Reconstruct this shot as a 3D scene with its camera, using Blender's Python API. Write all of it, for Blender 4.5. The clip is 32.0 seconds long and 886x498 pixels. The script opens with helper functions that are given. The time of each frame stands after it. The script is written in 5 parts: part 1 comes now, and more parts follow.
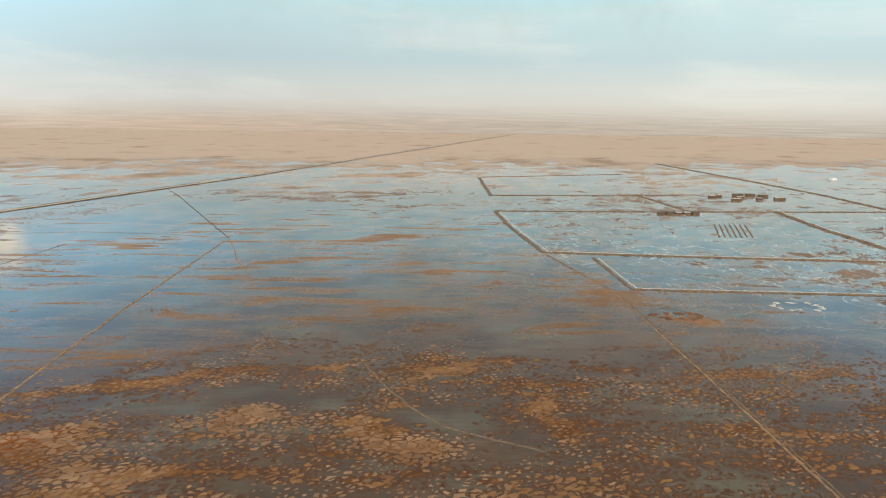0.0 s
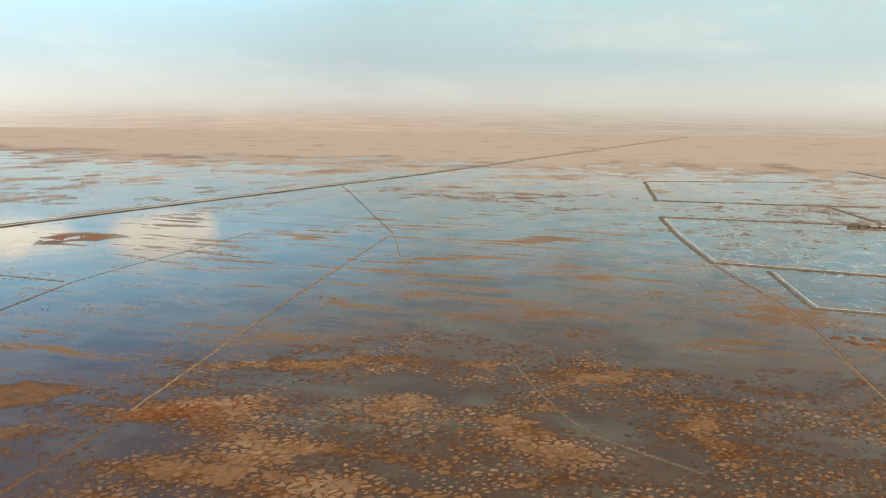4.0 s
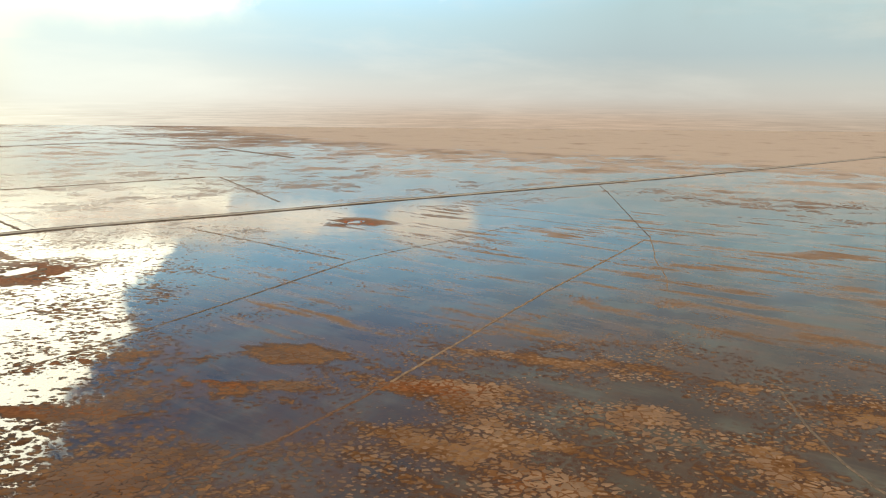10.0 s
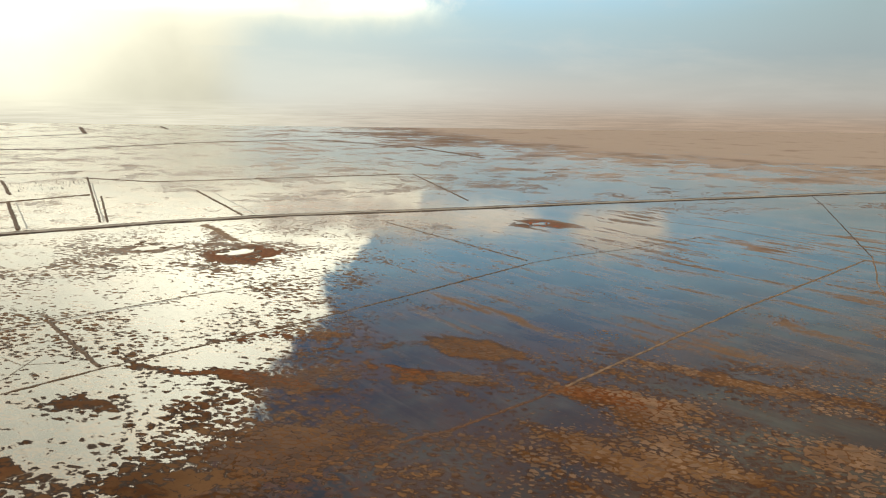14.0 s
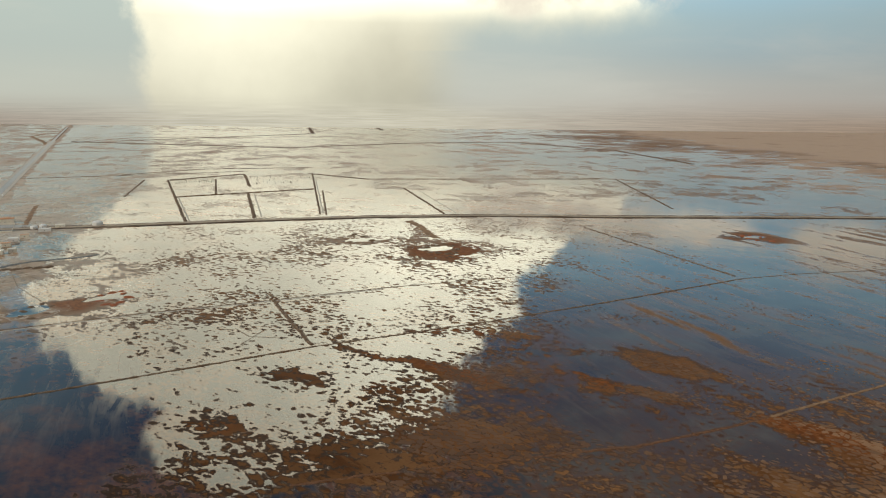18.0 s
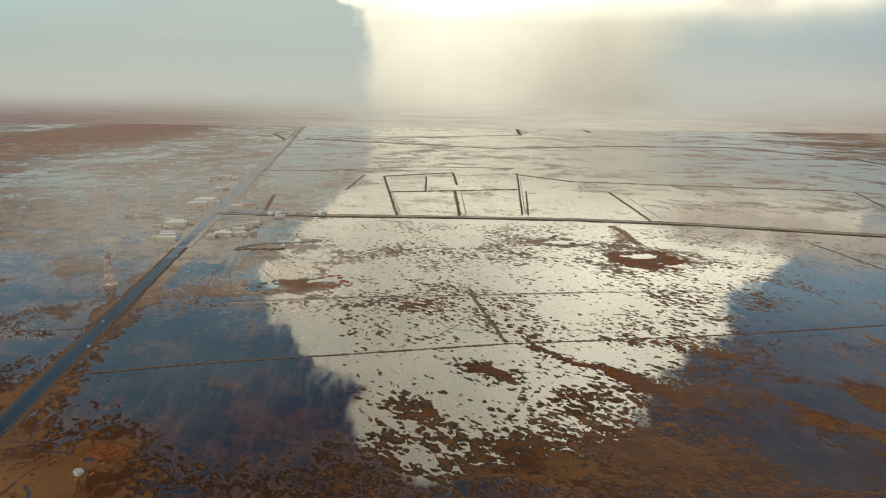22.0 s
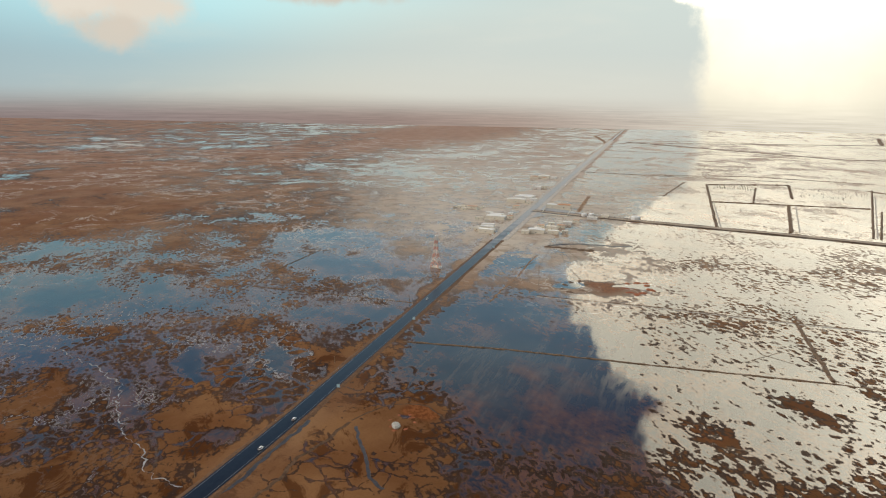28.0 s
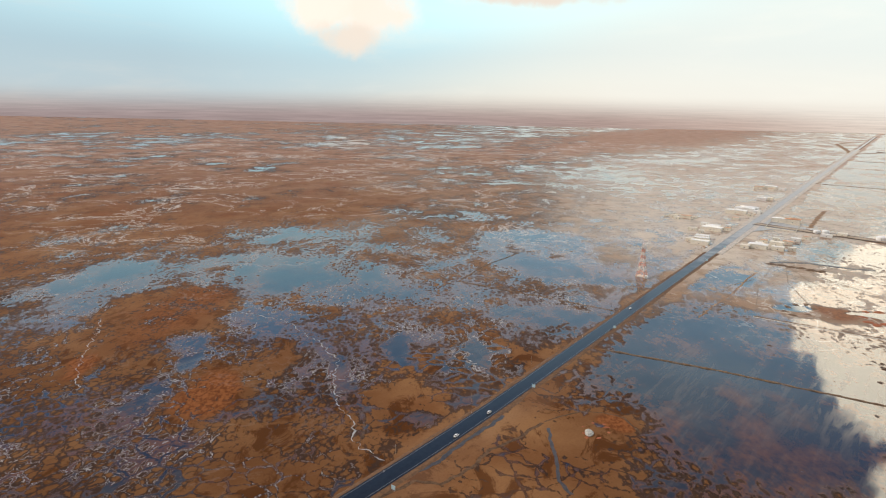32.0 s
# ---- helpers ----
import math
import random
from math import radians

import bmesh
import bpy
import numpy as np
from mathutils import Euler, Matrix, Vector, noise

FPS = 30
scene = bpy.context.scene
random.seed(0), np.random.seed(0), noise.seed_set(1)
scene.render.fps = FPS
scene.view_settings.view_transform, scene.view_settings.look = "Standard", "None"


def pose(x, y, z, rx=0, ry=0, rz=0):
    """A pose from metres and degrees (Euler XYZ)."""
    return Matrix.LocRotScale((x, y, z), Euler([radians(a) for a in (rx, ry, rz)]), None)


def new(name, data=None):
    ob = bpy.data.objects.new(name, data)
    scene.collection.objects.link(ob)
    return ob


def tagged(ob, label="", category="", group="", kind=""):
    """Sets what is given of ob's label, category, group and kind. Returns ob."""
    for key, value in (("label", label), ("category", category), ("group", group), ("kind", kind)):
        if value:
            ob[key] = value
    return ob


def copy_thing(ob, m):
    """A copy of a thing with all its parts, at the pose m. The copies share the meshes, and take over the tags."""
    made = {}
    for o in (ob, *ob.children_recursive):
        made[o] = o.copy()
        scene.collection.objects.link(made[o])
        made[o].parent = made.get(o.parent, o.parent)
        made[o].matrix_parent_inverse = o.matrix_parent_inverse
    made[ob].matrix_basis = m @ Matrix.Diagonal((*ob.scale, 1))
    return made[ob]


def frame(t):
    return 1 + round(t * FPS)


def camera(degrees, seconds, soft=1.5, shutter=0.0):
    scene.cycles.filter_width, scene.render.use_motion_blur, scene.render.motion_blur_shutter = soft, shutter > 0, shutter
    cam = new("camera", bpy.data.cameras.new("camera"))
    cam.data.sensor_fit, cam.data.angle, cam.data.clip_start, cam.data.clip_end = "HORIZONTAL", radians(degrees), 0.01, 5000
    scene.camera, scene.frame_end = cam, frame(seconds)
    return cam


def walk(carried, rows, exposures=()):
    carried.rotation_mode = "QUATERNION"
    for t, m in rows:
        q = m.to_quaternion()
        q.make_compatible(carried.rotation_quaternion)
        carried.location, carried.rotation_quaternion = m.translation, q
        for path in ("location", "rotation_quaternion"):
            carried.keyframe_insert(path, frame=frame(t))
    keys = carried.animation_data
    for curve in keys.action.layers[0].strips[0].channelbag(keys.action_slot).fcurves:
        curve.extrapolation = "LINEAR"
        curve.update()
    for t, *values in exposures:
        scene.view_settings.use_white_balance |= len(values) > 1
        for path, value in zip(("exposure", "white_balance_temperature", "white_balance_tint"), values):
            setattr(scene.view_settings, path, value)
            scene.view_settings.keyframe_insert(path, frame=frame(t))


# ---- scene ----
cam = camera(66.09, 32.0, soft=1.15)
# seconds, eye x, y, z, then pitch, roll and yaw in degrees
PATH = [
    (0.0, 0.00, 0.00, 200.00, -11.911, 0.724, 0.000),
    (1.0, 0.09, -0.30, 199.81, -11.903, 0.748, 3.385),
    (2.0, 0.26, -0.60, 199.74, -11.906, 0.755, 6.767),
    (3.0, 0.51, -0.89, 199.81, -11.928, 0.737, 10.141),
    (4.0, 0.59, -1.15, 199.85, -11.957, 0.719, 13.486),
    (5.0, 0.43, -1.39, 199.79, -11.990, 0.723, 16.797),
    (6.0, 0.24, -1.57, 199.75, -12.037, 0.751, 20.097),
    (7.0, 0.09, -1.62, 199.80, -12.100, 0.771, 23.484),
    (8.0, -0.01, -1.45, 199.89, -12.179, 0.718, 27.124),
    (9.0, -0.07, -1.09, 199.97, -12.259, 0.601, 31.011),
    (10.0, -0.04, -0.79, 200.05, -12.316, 0.499, 34.964),
    (11.0, 0.09, -0.69, 199.95, -12.332, 0.474, 38.893),
    (12.0, 0.21, -0.80, 199.40, -12.295, 0.556, 42.799),
    (13.0, 0.35, -0.96, 198.86, -12.264, 0.674, 46.709),
    (14.0, 0.62, -0.90, 199.14, -12.320, 0.695, 50.671),
    (15.0, 1.05, -0.91, 199.61, -12.365, 0.672, 54.747),
    (16.0, 1.62, -1.05, 199.86, -12.350, 0.651, 58.936),
    (17.0, 2.34, -1.07, 200.01, -12.315, 0.625, 63.177),
    (18.0, 3.15, -1.04, 200.06, -12.285, 0.599, 67.430),
    (19.0, 4.00, -1.30, 199.97, -12.264, 0.588, 71.678),
    (20.0, 4.79, -1.79, 199.81, -12.259, 0.604, 75.927),
    (21.0, 5.41, -2.00, 199.80, -12.283, 0.652, 80.202),
    (22.0, 5.91, -1.85, 199.96, -12.326, 0.724, 84.474),
    (23.0, 6.56, -1.75, 200.12, -12.361, 0.797, 88.663),
    (24.0, 7.34, -1.82, 200.24, -12.385, 0.870, 92.845),
    (25.0, 8.09, -1.94, 200.38, -12.413, 0.951, 97.190),
    (26.0, 8.84, -1.98, 200.50, -12.432, 1.023, 101.654),
    (27.0, 9.69, -1.82, 200.59, -12.452, 1.063, 106.151),
    (28.0, 10.71, -1.46, 200.62, -12.513, 1.047, 110.614),
    (29.0, 11.88, -1.05, 200.66, -12.586, 1.020, 115.084),
    (30.0, 13.01, -0.89, 200.73, -12.601, 1.062, 119.612),
    (31.0, 13.94, -0.80, 200.78, -12.598, 1.117, 123.920),
    (32.0, 14.69, -0.68, 200.76, -12.607, 1.150, 127.956),
]
EXPOSURES = [(0.0, -0.1, 6390, 6.0), (3.0, -0.12, 6450, 5.5), (6.0, -0.1, 6510, 5.0), (9.0, -0.20, 6620, 6.0), (11.0, -0.31, 6633, 6.7), (13.0, -0.52, 6647, 7.1), (16.0, -0.85, 6669, 7.6), (19.0, -1.1, 6690, 8.0), (23.0, -1.12, 6661, 9.7), (26.0, -0.94, 6640, 11.0), (28.0, -0.73, 6660, 13.0), (32.0, -0.30, 6700, 17.0)]
walk(cam, [(t, pose(x, y, z, 0, 0, yaw) @ pose(0, 0, 0, 90 + pitch, 0, 0) @ pose(0, 0, 0, 0, 0, roll)) for t, x, y, z, pitch, roll, yaw in PATH], EXPOSURES)

# ---- world and light ----


class Nodes:
    """Short hand to lay out a node tree."""

    def __init__(self, tree):
        self.tree = tree
        tree.nodes.clear()

    def add(self, kind, inputs=None, **settings):
        node = self.tree.nodes.new(kind)
        for key, value in settings.items():
            setattr(node, key, value)
        for key, value in (inputs or {}).items():
            if isinstance(value, bpy.types.NodeSocket):
                self.tree.links.new(value, node.inputs[key])
            else:
                node.inputs[key].default_value = value
        return node

    def math(self, op, a, b=0.0, c=0.0, clamp=False):
        return self.add("ShaderNodeMath", {0: a, 1: b, 2: c}, operation=op, use_clamp=clamp).outputs[0]

    def step(self, x, lo, hi, to_lo=0.0, to_hi=1.0):
        return self.add("ShaderNodeMapRange", {0: x, 1: lo, 2: hi, 3: to_lo, 4: to_hi}, interpolation_type="SMOOTHSTEP").outputs[0]

    def line(self, x, lo, hi, to_lo=0.0, to_hi=1.0):
        return self.add("ShaderNodeMapRange", {0: x, 1: lo, 2: hi, 3: to_lo, 4: to_hi}).outputs[0]

    def mix(self, f, a, b, blend="MIX"):
        a, b = [(*v, 1.0) if isinstance(v, tuple) and len(v) == 3 else v for v in (a, b)]
        return self.add("ShaderNodeMix", {0: f, 6: a, 7: b}, data_type="RGBA", blend_type=blend).outputs[2]

    def noise(self, vec, scale, detail=4.0, rough=0.55, warp=0.0):
        return self.add("ShaderNodeTexNoise", {"Vector": vec, "Scale": scale, "Detail": detail, "Roughness": rough, "Distortion": warp}).outputs[0]

    def ramp(self, x, stops):
        node = self.add("ShaderNodeValToRGB", {0: x})
        while len(node.color_ramp.elements) < len(stops):
            node.color_ramp.elements.new(0.5)
        for el, (at, col) in zip(node.color_ramp.elements, stops):
            el.position, el.color = at, (*col, 1.0)
        return node.outputs[0]


SUN_YAW, SUN_UP = -160.0, 36.0

world = bpy.data.worlds.new("sky")
scene.world = world
world.use_nodes = True
w = Nodes(world.node_tree)
way = w.add("ShaderNodeTexCoord").outputs["Generated"]
sep = w.add("ShaderNodeSeparateXYZ", {0: way})
wx, wy, wz = sep.outputs
up = w.math("MULTIPLY", w.math("ARCSINE", wz), 57.2958)
turn = w.math("MULTIPLY", w.math("ARCTAN2", w.math("MULTIPLY", wx, -1.0), wy), 57.2958)
sky = w.add("ShaderNodeTexSky", sky_type="NISHITA", sun_disc=False, sun_elevation=radians(SUN_UP), sun_rotation=radians(-SUN_YAW), air_density=1.0, dust_density=2.0, ozone_density=2.0).outputs[0]
blue = w.mix(1.0, sky, (0.10, 0.15, 0.22), "MULTIPLY")
# haze low over the plain, milky blue above it, a deeper blue higher up
low = w.ramp(w.line(up, 0.0, 40.0), [(0.0, (0.66, 0.62, 0.57)), (0.035, (0.64, 0.65, 0.62)), (0.09, (0.53, 0.63, 0.66)), (0.19, (0.55, 0.72, 0.76)), (0.25, (0.47, 0.88, 1.06)), (0.33, (0.43, 1.00, 1.38)), (0.46, (0.38, 0.86, 1.40)), (0.64, (0.18, 0.42, 0.90)), (1.0, (0.24, 0.42, 0.80))])
# pale cloud put into the unseen upper sky as neutral fill light
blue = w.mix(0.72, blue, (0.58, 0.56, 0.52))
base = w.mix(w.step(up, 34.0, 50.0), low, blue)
# the unseen sky behind the view is made pale to light facing walls
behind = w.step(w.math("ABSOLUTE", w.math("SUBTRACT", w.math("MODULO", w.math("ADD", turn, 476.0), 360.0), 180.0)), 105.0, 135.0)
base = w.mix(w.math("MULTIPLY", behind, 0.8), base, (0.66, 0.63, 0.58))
# ragged edges for the clouds: a slow and a fine noise
ragged = w.noise(way, 9.0, 9.0, 0.60)
fine = w.noise(way, 26.0, 5.0, 0.6)
wob = w.math("ADD", w.math("MULTIPLY", w.math("SUBTRACT", ragged, 0.5), 0.58), w.math("MULTIPLY", w.math("SUBTRACT", fine, 0.5), 0.16))


def puff(yaw0, up0, wide, high, lean=0.0):
    """Distance from a cloud's middle, 1 at its rim, in widths and heights in degrees; lean: degrees sideways for each degree up."""
    side = w.math("SUBTRACT", w.math("SUBTRACT", turn, yaw0), w.math("MULTIPLY", w.math("SUBTRACT", up, up0), lean))
    ax = w.math("DIVIDE", side, wide)
    ay = w.math("DIVIDE", w.math("SUBTRACT", up, up0), high)
    return w.math("SQRT", w.math("ADD", w.math("MULTIPLY", ax, ax), w.math("MULTIPLY", ay, ay)))


# clearer blue to the north-west
base = w.mix(w.math("MULTIPLY", w.step(puff(40.0, 8.5, 19.0, 5.5), 1.3, 0.4), 0.32), base, (0.52, 0.78, 0.92))
base = w.mix(w.math("MULTIPLY", w.step(puff(152.0, 4.0, 34.0, 7.0), 1.2, 0.4), 0.6), base, (0.44, 0.70, 0.84))
base = w.mix(w.math("MULTIPLY", w.step(puff(140.0, 10.5, 34.0, 6.5), 1.3, 0.5), 0.5), base, (0.70, 1.22, 1.36))
base = w.mix(w.math("MULTIPLY", w.step(puff(113.0, 17.5, 20.0, 8.5), 1.3, 0.5), 0.75), base, (0.66, 1.14, 1.50))
base = w.mix(w.math("MULTIPLY", w.step(puff(50.0, 24.0, 18.0, 9.0), 1.3, 0.5), 0.55), base, (0.26, 0.54, 1.02))
base = w.mix(w.math("MULTIPLY", w.step(puff(40.0, 12.5, 26.0, 5.5), 1.3, 0.5), 0.4), base, (0.50, 1.00, 1.46))
# thin streaky cloud
flat = w.add("ShaderNodeMapping", {0: way, "Scale": (1.0, 1.0, 5.0)}).outputs[0]
wisps = w.math("MULTIPLY", w.step(w.noise(flat, 3.2, 7.0, 0.58, 0.3), 0.46, 0.74), w.step(up, 20.0, 8.0, 0.12, 0.36))
base = w.mix(wisps, base, (0.84, 0.82, 0.76))
# grey overcast to the north
base = w.mix(w.math("MULTIPLY", w.step(w.math("ADD", puff(-6.0, 33.0, 46.0, 25.0), wob), 1.2, 0.6), 0.82), base, (0.46, 0.48, 0.45))
# the low sky is brightest in the west
lift = w.ramp(w.line(turn, -20.0, 180.0), [(0.0, (1.24, 1.22, 1.18)), (0.08, (1.16, 1.15, 1.12)), (0.20, (1.08, 1.08, 1.08)), (0.33, (1.42, 1.42, 1.42)), (0.40, (1.66, 1.66, 1.62)), (0.58, (1.64, 1.72, 1.60)), (0.70, (1.52, 1.60, 1.48)), (0.85, (1.16, 1.18, 1.14))])
low_part = w.mix(w.step(turn, 96.0, 108.0), w.step(up, 20.0, 11.0), w.step(up, 11.0, 6.5))
lift = w.mix(low_part, (1.0, 1.0, 1.0), lift)
base = w.mix(1.0, base, lift, "MULTIPLY")
# the veil of light under the bright bank
veil = w.step(puff(89.0, 0.0, 35.0, 12.5), 1.38, 0.6)
base = w.mix(w.math("MULTIPLY", veil, 0.58), base, (1.14, 1.20, 1.10))
# the bright bank of sunlit cloud in the west: where its right and left edge stand at each height
RIGHT_EDGE = [(0.0, 66.0), (4.0, 66.0), (4.2, 51.0), (9.6, 52.5), (12.2, 58.3), (14.8, 60.5), (17.5, 61.6), (19.3, 63.0), (21.5, 65.3), (24.5, 66.5), (26.0, 68.0), (28.0, 73.5), (30.2, 79.0), (31.4, 85.0), (40.0, 100.0)]
LEFT_EDGE = [(0.0, 91.0), (7.0, 91.0), (10.0, 97.0), (14.0, 100.5), (16.6, 99.7), (19.0, 98.6), (22.0, 94.8), (23.8, 91.6), (26.3, 93.3), (29.2, 91.0), (30.7, 87.0), (31.4, 85.0), (40.0, 70.0)]


def edge(stops):
    return w.line(w.ramp(w.line(up, 0.0, 40.0), [(e / 40.0, ((yaw - 40.0) / 70.0,) * 3) for e, yaw in stops]), 0.0, 1.0, 40.0, 110.0)


inside = w.math("MINIMUM", w.math("SUBTRACT", turn, edge(RIGHT_EDGE)), w.math("SUBTRACT", edge(LEFT_EDGE), turn))
inside = w.math("ADD", inside, w.math("MULTIPLY", w.math("SUBTRACT", w.noise(way, 14.0, 7.0, 0.62), 0.5), w.line(up, 5.0, 12.0, 5.0, 9.0)))
blur = w.line(up, 5.6, 8.2, 5.0, 0.6)
blur = w.mix(w.step(turn, 84.0, 88.0), blur, w.line(up, 4.0, 9.0, 1.3, 0.55))
bank = w.step(inside, w.math("MULTIPLY", blur, -0.8), blur)
bank = w.math("MULTIPLY", bank, w.mix(w.step(turn, 70.0, 64.0), (1.0, 1.0, 1.0), w.step(w.math("ADD", up, w.math("MULTIPLY", wob, 5.0)), 4.4, 8.0)))
glow = w.ramp(w.line(up, 0.0, 32.0), [(e / 32.0, (k, k, k)) for e, k in ((0.0, 0.112), (3.0, 0.138), (6.0, 0.17), (9.0, 0.32), (13.0, 0.49), (18.0, 0.62), (24.0, 0.88), (29.0, 1.0))])
shape = w.line(w.noise(way, 5.0, 6.0, 0.55), 0.3, 0.7, 11.4, 14.0)
glow = w.math("MULTIPLY", w.math("MULTIPLY", glow, shape), w.step(turn, 71.0, 83.0, w.line(up, 5.0, 14.0, 0.74, 1.10), w.step(up, 4.0, 14.0, 1.14, 0.66)))
glow = w.math("MULTIPLY", glow, w.step(turn, 84.0, 92.0, 1.0, 0.88))
lit = w.mix(1.0, (1.0, 0.965, 0.775), w.add("ShaderNodeCombineXYZ", {0: glow, 1: glow, 2: glow}).outputs[0], "MULTIPLY")
base = w.mix(bank, base, lit)
# heaped clouds
billow = w.math("MULTIPLY", w.math("SUBTRACT", w.noise(way, 18.0, 9.0, 0.6), 0.5), 2.0)
for yaw0, up0, wide, high, shine in ((36.5, 10.3, 5.0, 2.0, 1.8), (46.5, 9.6, 4.2, 1.5, 2.2), (54.5, 9.4, 5.0, 2.2, 1.8), (61.0, 8.8, 5.0, 2.0, 1.8), (137.2, 6.8, 3.4, 2.2, 1.3), (133.6, 6.2, 3.0, 1.9, 1.25), (135.8, 4.4, 2.9, 1.2, 1.1), (121.0, 7.8, 6.0, 0.8, 1.05)):
    mass = w.step(w.math("ADD", puff(yaw0, up0, wide, high), billow), 1.35, 0.45)
    base = w.mix(w.math("MULTIPLY", mass, 0.95), base, (shine, shine * 0.93, shine * 0.79))
# the hazy plain beyond its far edge
RIM = [(-60, 0.62, 0.56, 0.49), (0, 0.62, 0.50, 0.40), (20, 0.68, 0.51, 0.39), (38, 0.72, 0.56, 0.44), (50, 0.88, 0.76, 0.64), (60, 1.04, 0.96, 0.82), (68, 1.26, 1.20, 0.99), (80, 1.30, 1.24, 1.02), (89, 1.20, 1.14, 0.95), (95, 0.92, 0.84, 0.72), (105, 0.68, 0.55, 0.47), (115, 0.54, 0.42, 0.37), (135, 0.47, 0.385, 0.37), (180, 0.43, 0.36, 0.36)]
rim = w.ramp(w.line(turn, -60.0, 180.0), [((yaw0 + 60.0) / 240.0, (r0, g0, b0)) for yaw0, r0, g0, b0 in RIM])
streaks = w.noise(w.add("ShaderNodeMapping", {0: way, "Scale": (0.7, 0.7, 26.0)}).outputs[0], 22.0, 6.0, 0.65)
streaks = w.line(streaks, 0.3, 0.7, 0.80, 1.14)
rim = w.mix(1.0, rim, w.add("ShaderNodeCombineXYZ", {0: streaks, 1: streaks, 2: streaks}).outputs[0], "MULTIPLY")
base = w.mix(w.step(up, 0.5, -1.9), base, rim)
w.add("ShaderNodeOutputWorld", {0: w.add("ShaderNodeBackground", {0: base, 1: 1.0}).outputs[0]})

sun = new("sun", bpy.data.lights.new("sun", "SUN"))
sun.data.energy, sun.data.angle, sun.data.color = 2.7, radians(10.0), (1.0, 0.93, 0.82)
sun.matrix_world = pose(0, 0, 300, 90 - SUN_UP, 0, SUN_YAW - 180.0)

# ---- materials ----


def material(name):
    mat = bpy.data.materials.new(name)
    mat.use_nodes = True
    n = Nodes(mat.node_tree)
    return mat, n


def finish(n, **inputs):
    bsdf = n.add("ShaderNodeBsdfPrincipled", {k.replace("_", " "): v for k, v in inputs.items()})
    n.add("ShaderNodeOutputMaterial", {0: bsdf.outputs[0]})
    return bsdf


def plain(name, colour, rough=0.7, metal=0.0, grain=2.0, vary=0.25, gloss=0.5):
    """A weathered surface: a colour broken by two noises, with faint relief."""
    mat, n = material(name)
    at = n.add("ShaderNodeNewGeometry").outputs["Position"]
    a, b = n.noise(at, grain, 5.0), n.noise(at, grain * 7.0, 3.0)
    k = n.math("ADD", n.math("MULTIPLY", a, 0.65), n.math("MULTIPLY", b, 0.35))
    dark = tuple(c * (1 - vary) for c in colour)
    light = tuple(min(1.0, c * (1 + vary)) for c in colour)
    col = n.mix(n.step(k, 0.3, 0.7), dark, light)
    bump = n.add("ShaderNodeBump", {"Strength": 0.3, "Distance": 0.03, "Height": k}).outputs[0]
    finish(n, Base_Color=col, Roughness=rough, Metallic=metal, Specular_IOR_Level=gloss, Normal=bump)
    return mat


def plan_place(n):
    """Places in units of the plan."""
    return n.add("ShaderNodeVectorMath", {0: n.add("ShaderNodeNewGeometry").outputs["Position"], 1: (0.8, 0.8, 0.8)}, operation="MULTIPLY").outputs[0]


def murk_of(n, at):
    """How much pale silt hangs in the water: most towards the north."""
    x, y, _z = n.add("ShaderNodeSeparateXYZ", {0: at}).outputs
    lie = n.math("ADD", y, n.math("MULTIPLY", x, 0.35))
    return n.step(n.math("ADD", lie, n.line(n.noise(at, 0.01, 3.0), 0.3, 0.7, -80.0, 80.0)), -30.0, 180.0)


def silty(n, at):
    """The colour of the murky water."""
    silt = n.step(n.noise(at, 0.012, 5.0, 0.6), 0.40, 0.66)
    clear = n.mix(silt, (0.020, 0.019, 0.019), (0.052, 0.046, 0.036))
    milky = n.mix(silt, (0.072, 0.043, 0.024), (0.125, 0.105, 0.064))
    return n.mix(murk_of(n, at), clear, milky)


def water_material():
    mat, n = material("floodwater")
    at = plan_place(n)
    ripple = n.noise(at, 0.9, 3.0, 0.6)
    bump = n.add("ShaderNodeBump", {"Strength": 0.02, "Distance": 0.05, "Height": ripple}).outputs[0]
    rough = n.line(n.noise(at, 0.03, 4.0), 0.3, 0.7, 0.02, 0.06)
    finish(n, Base_Color=silty(n, at), Roughness=rough, IOR=1.333, Normal=bump)
    return mat


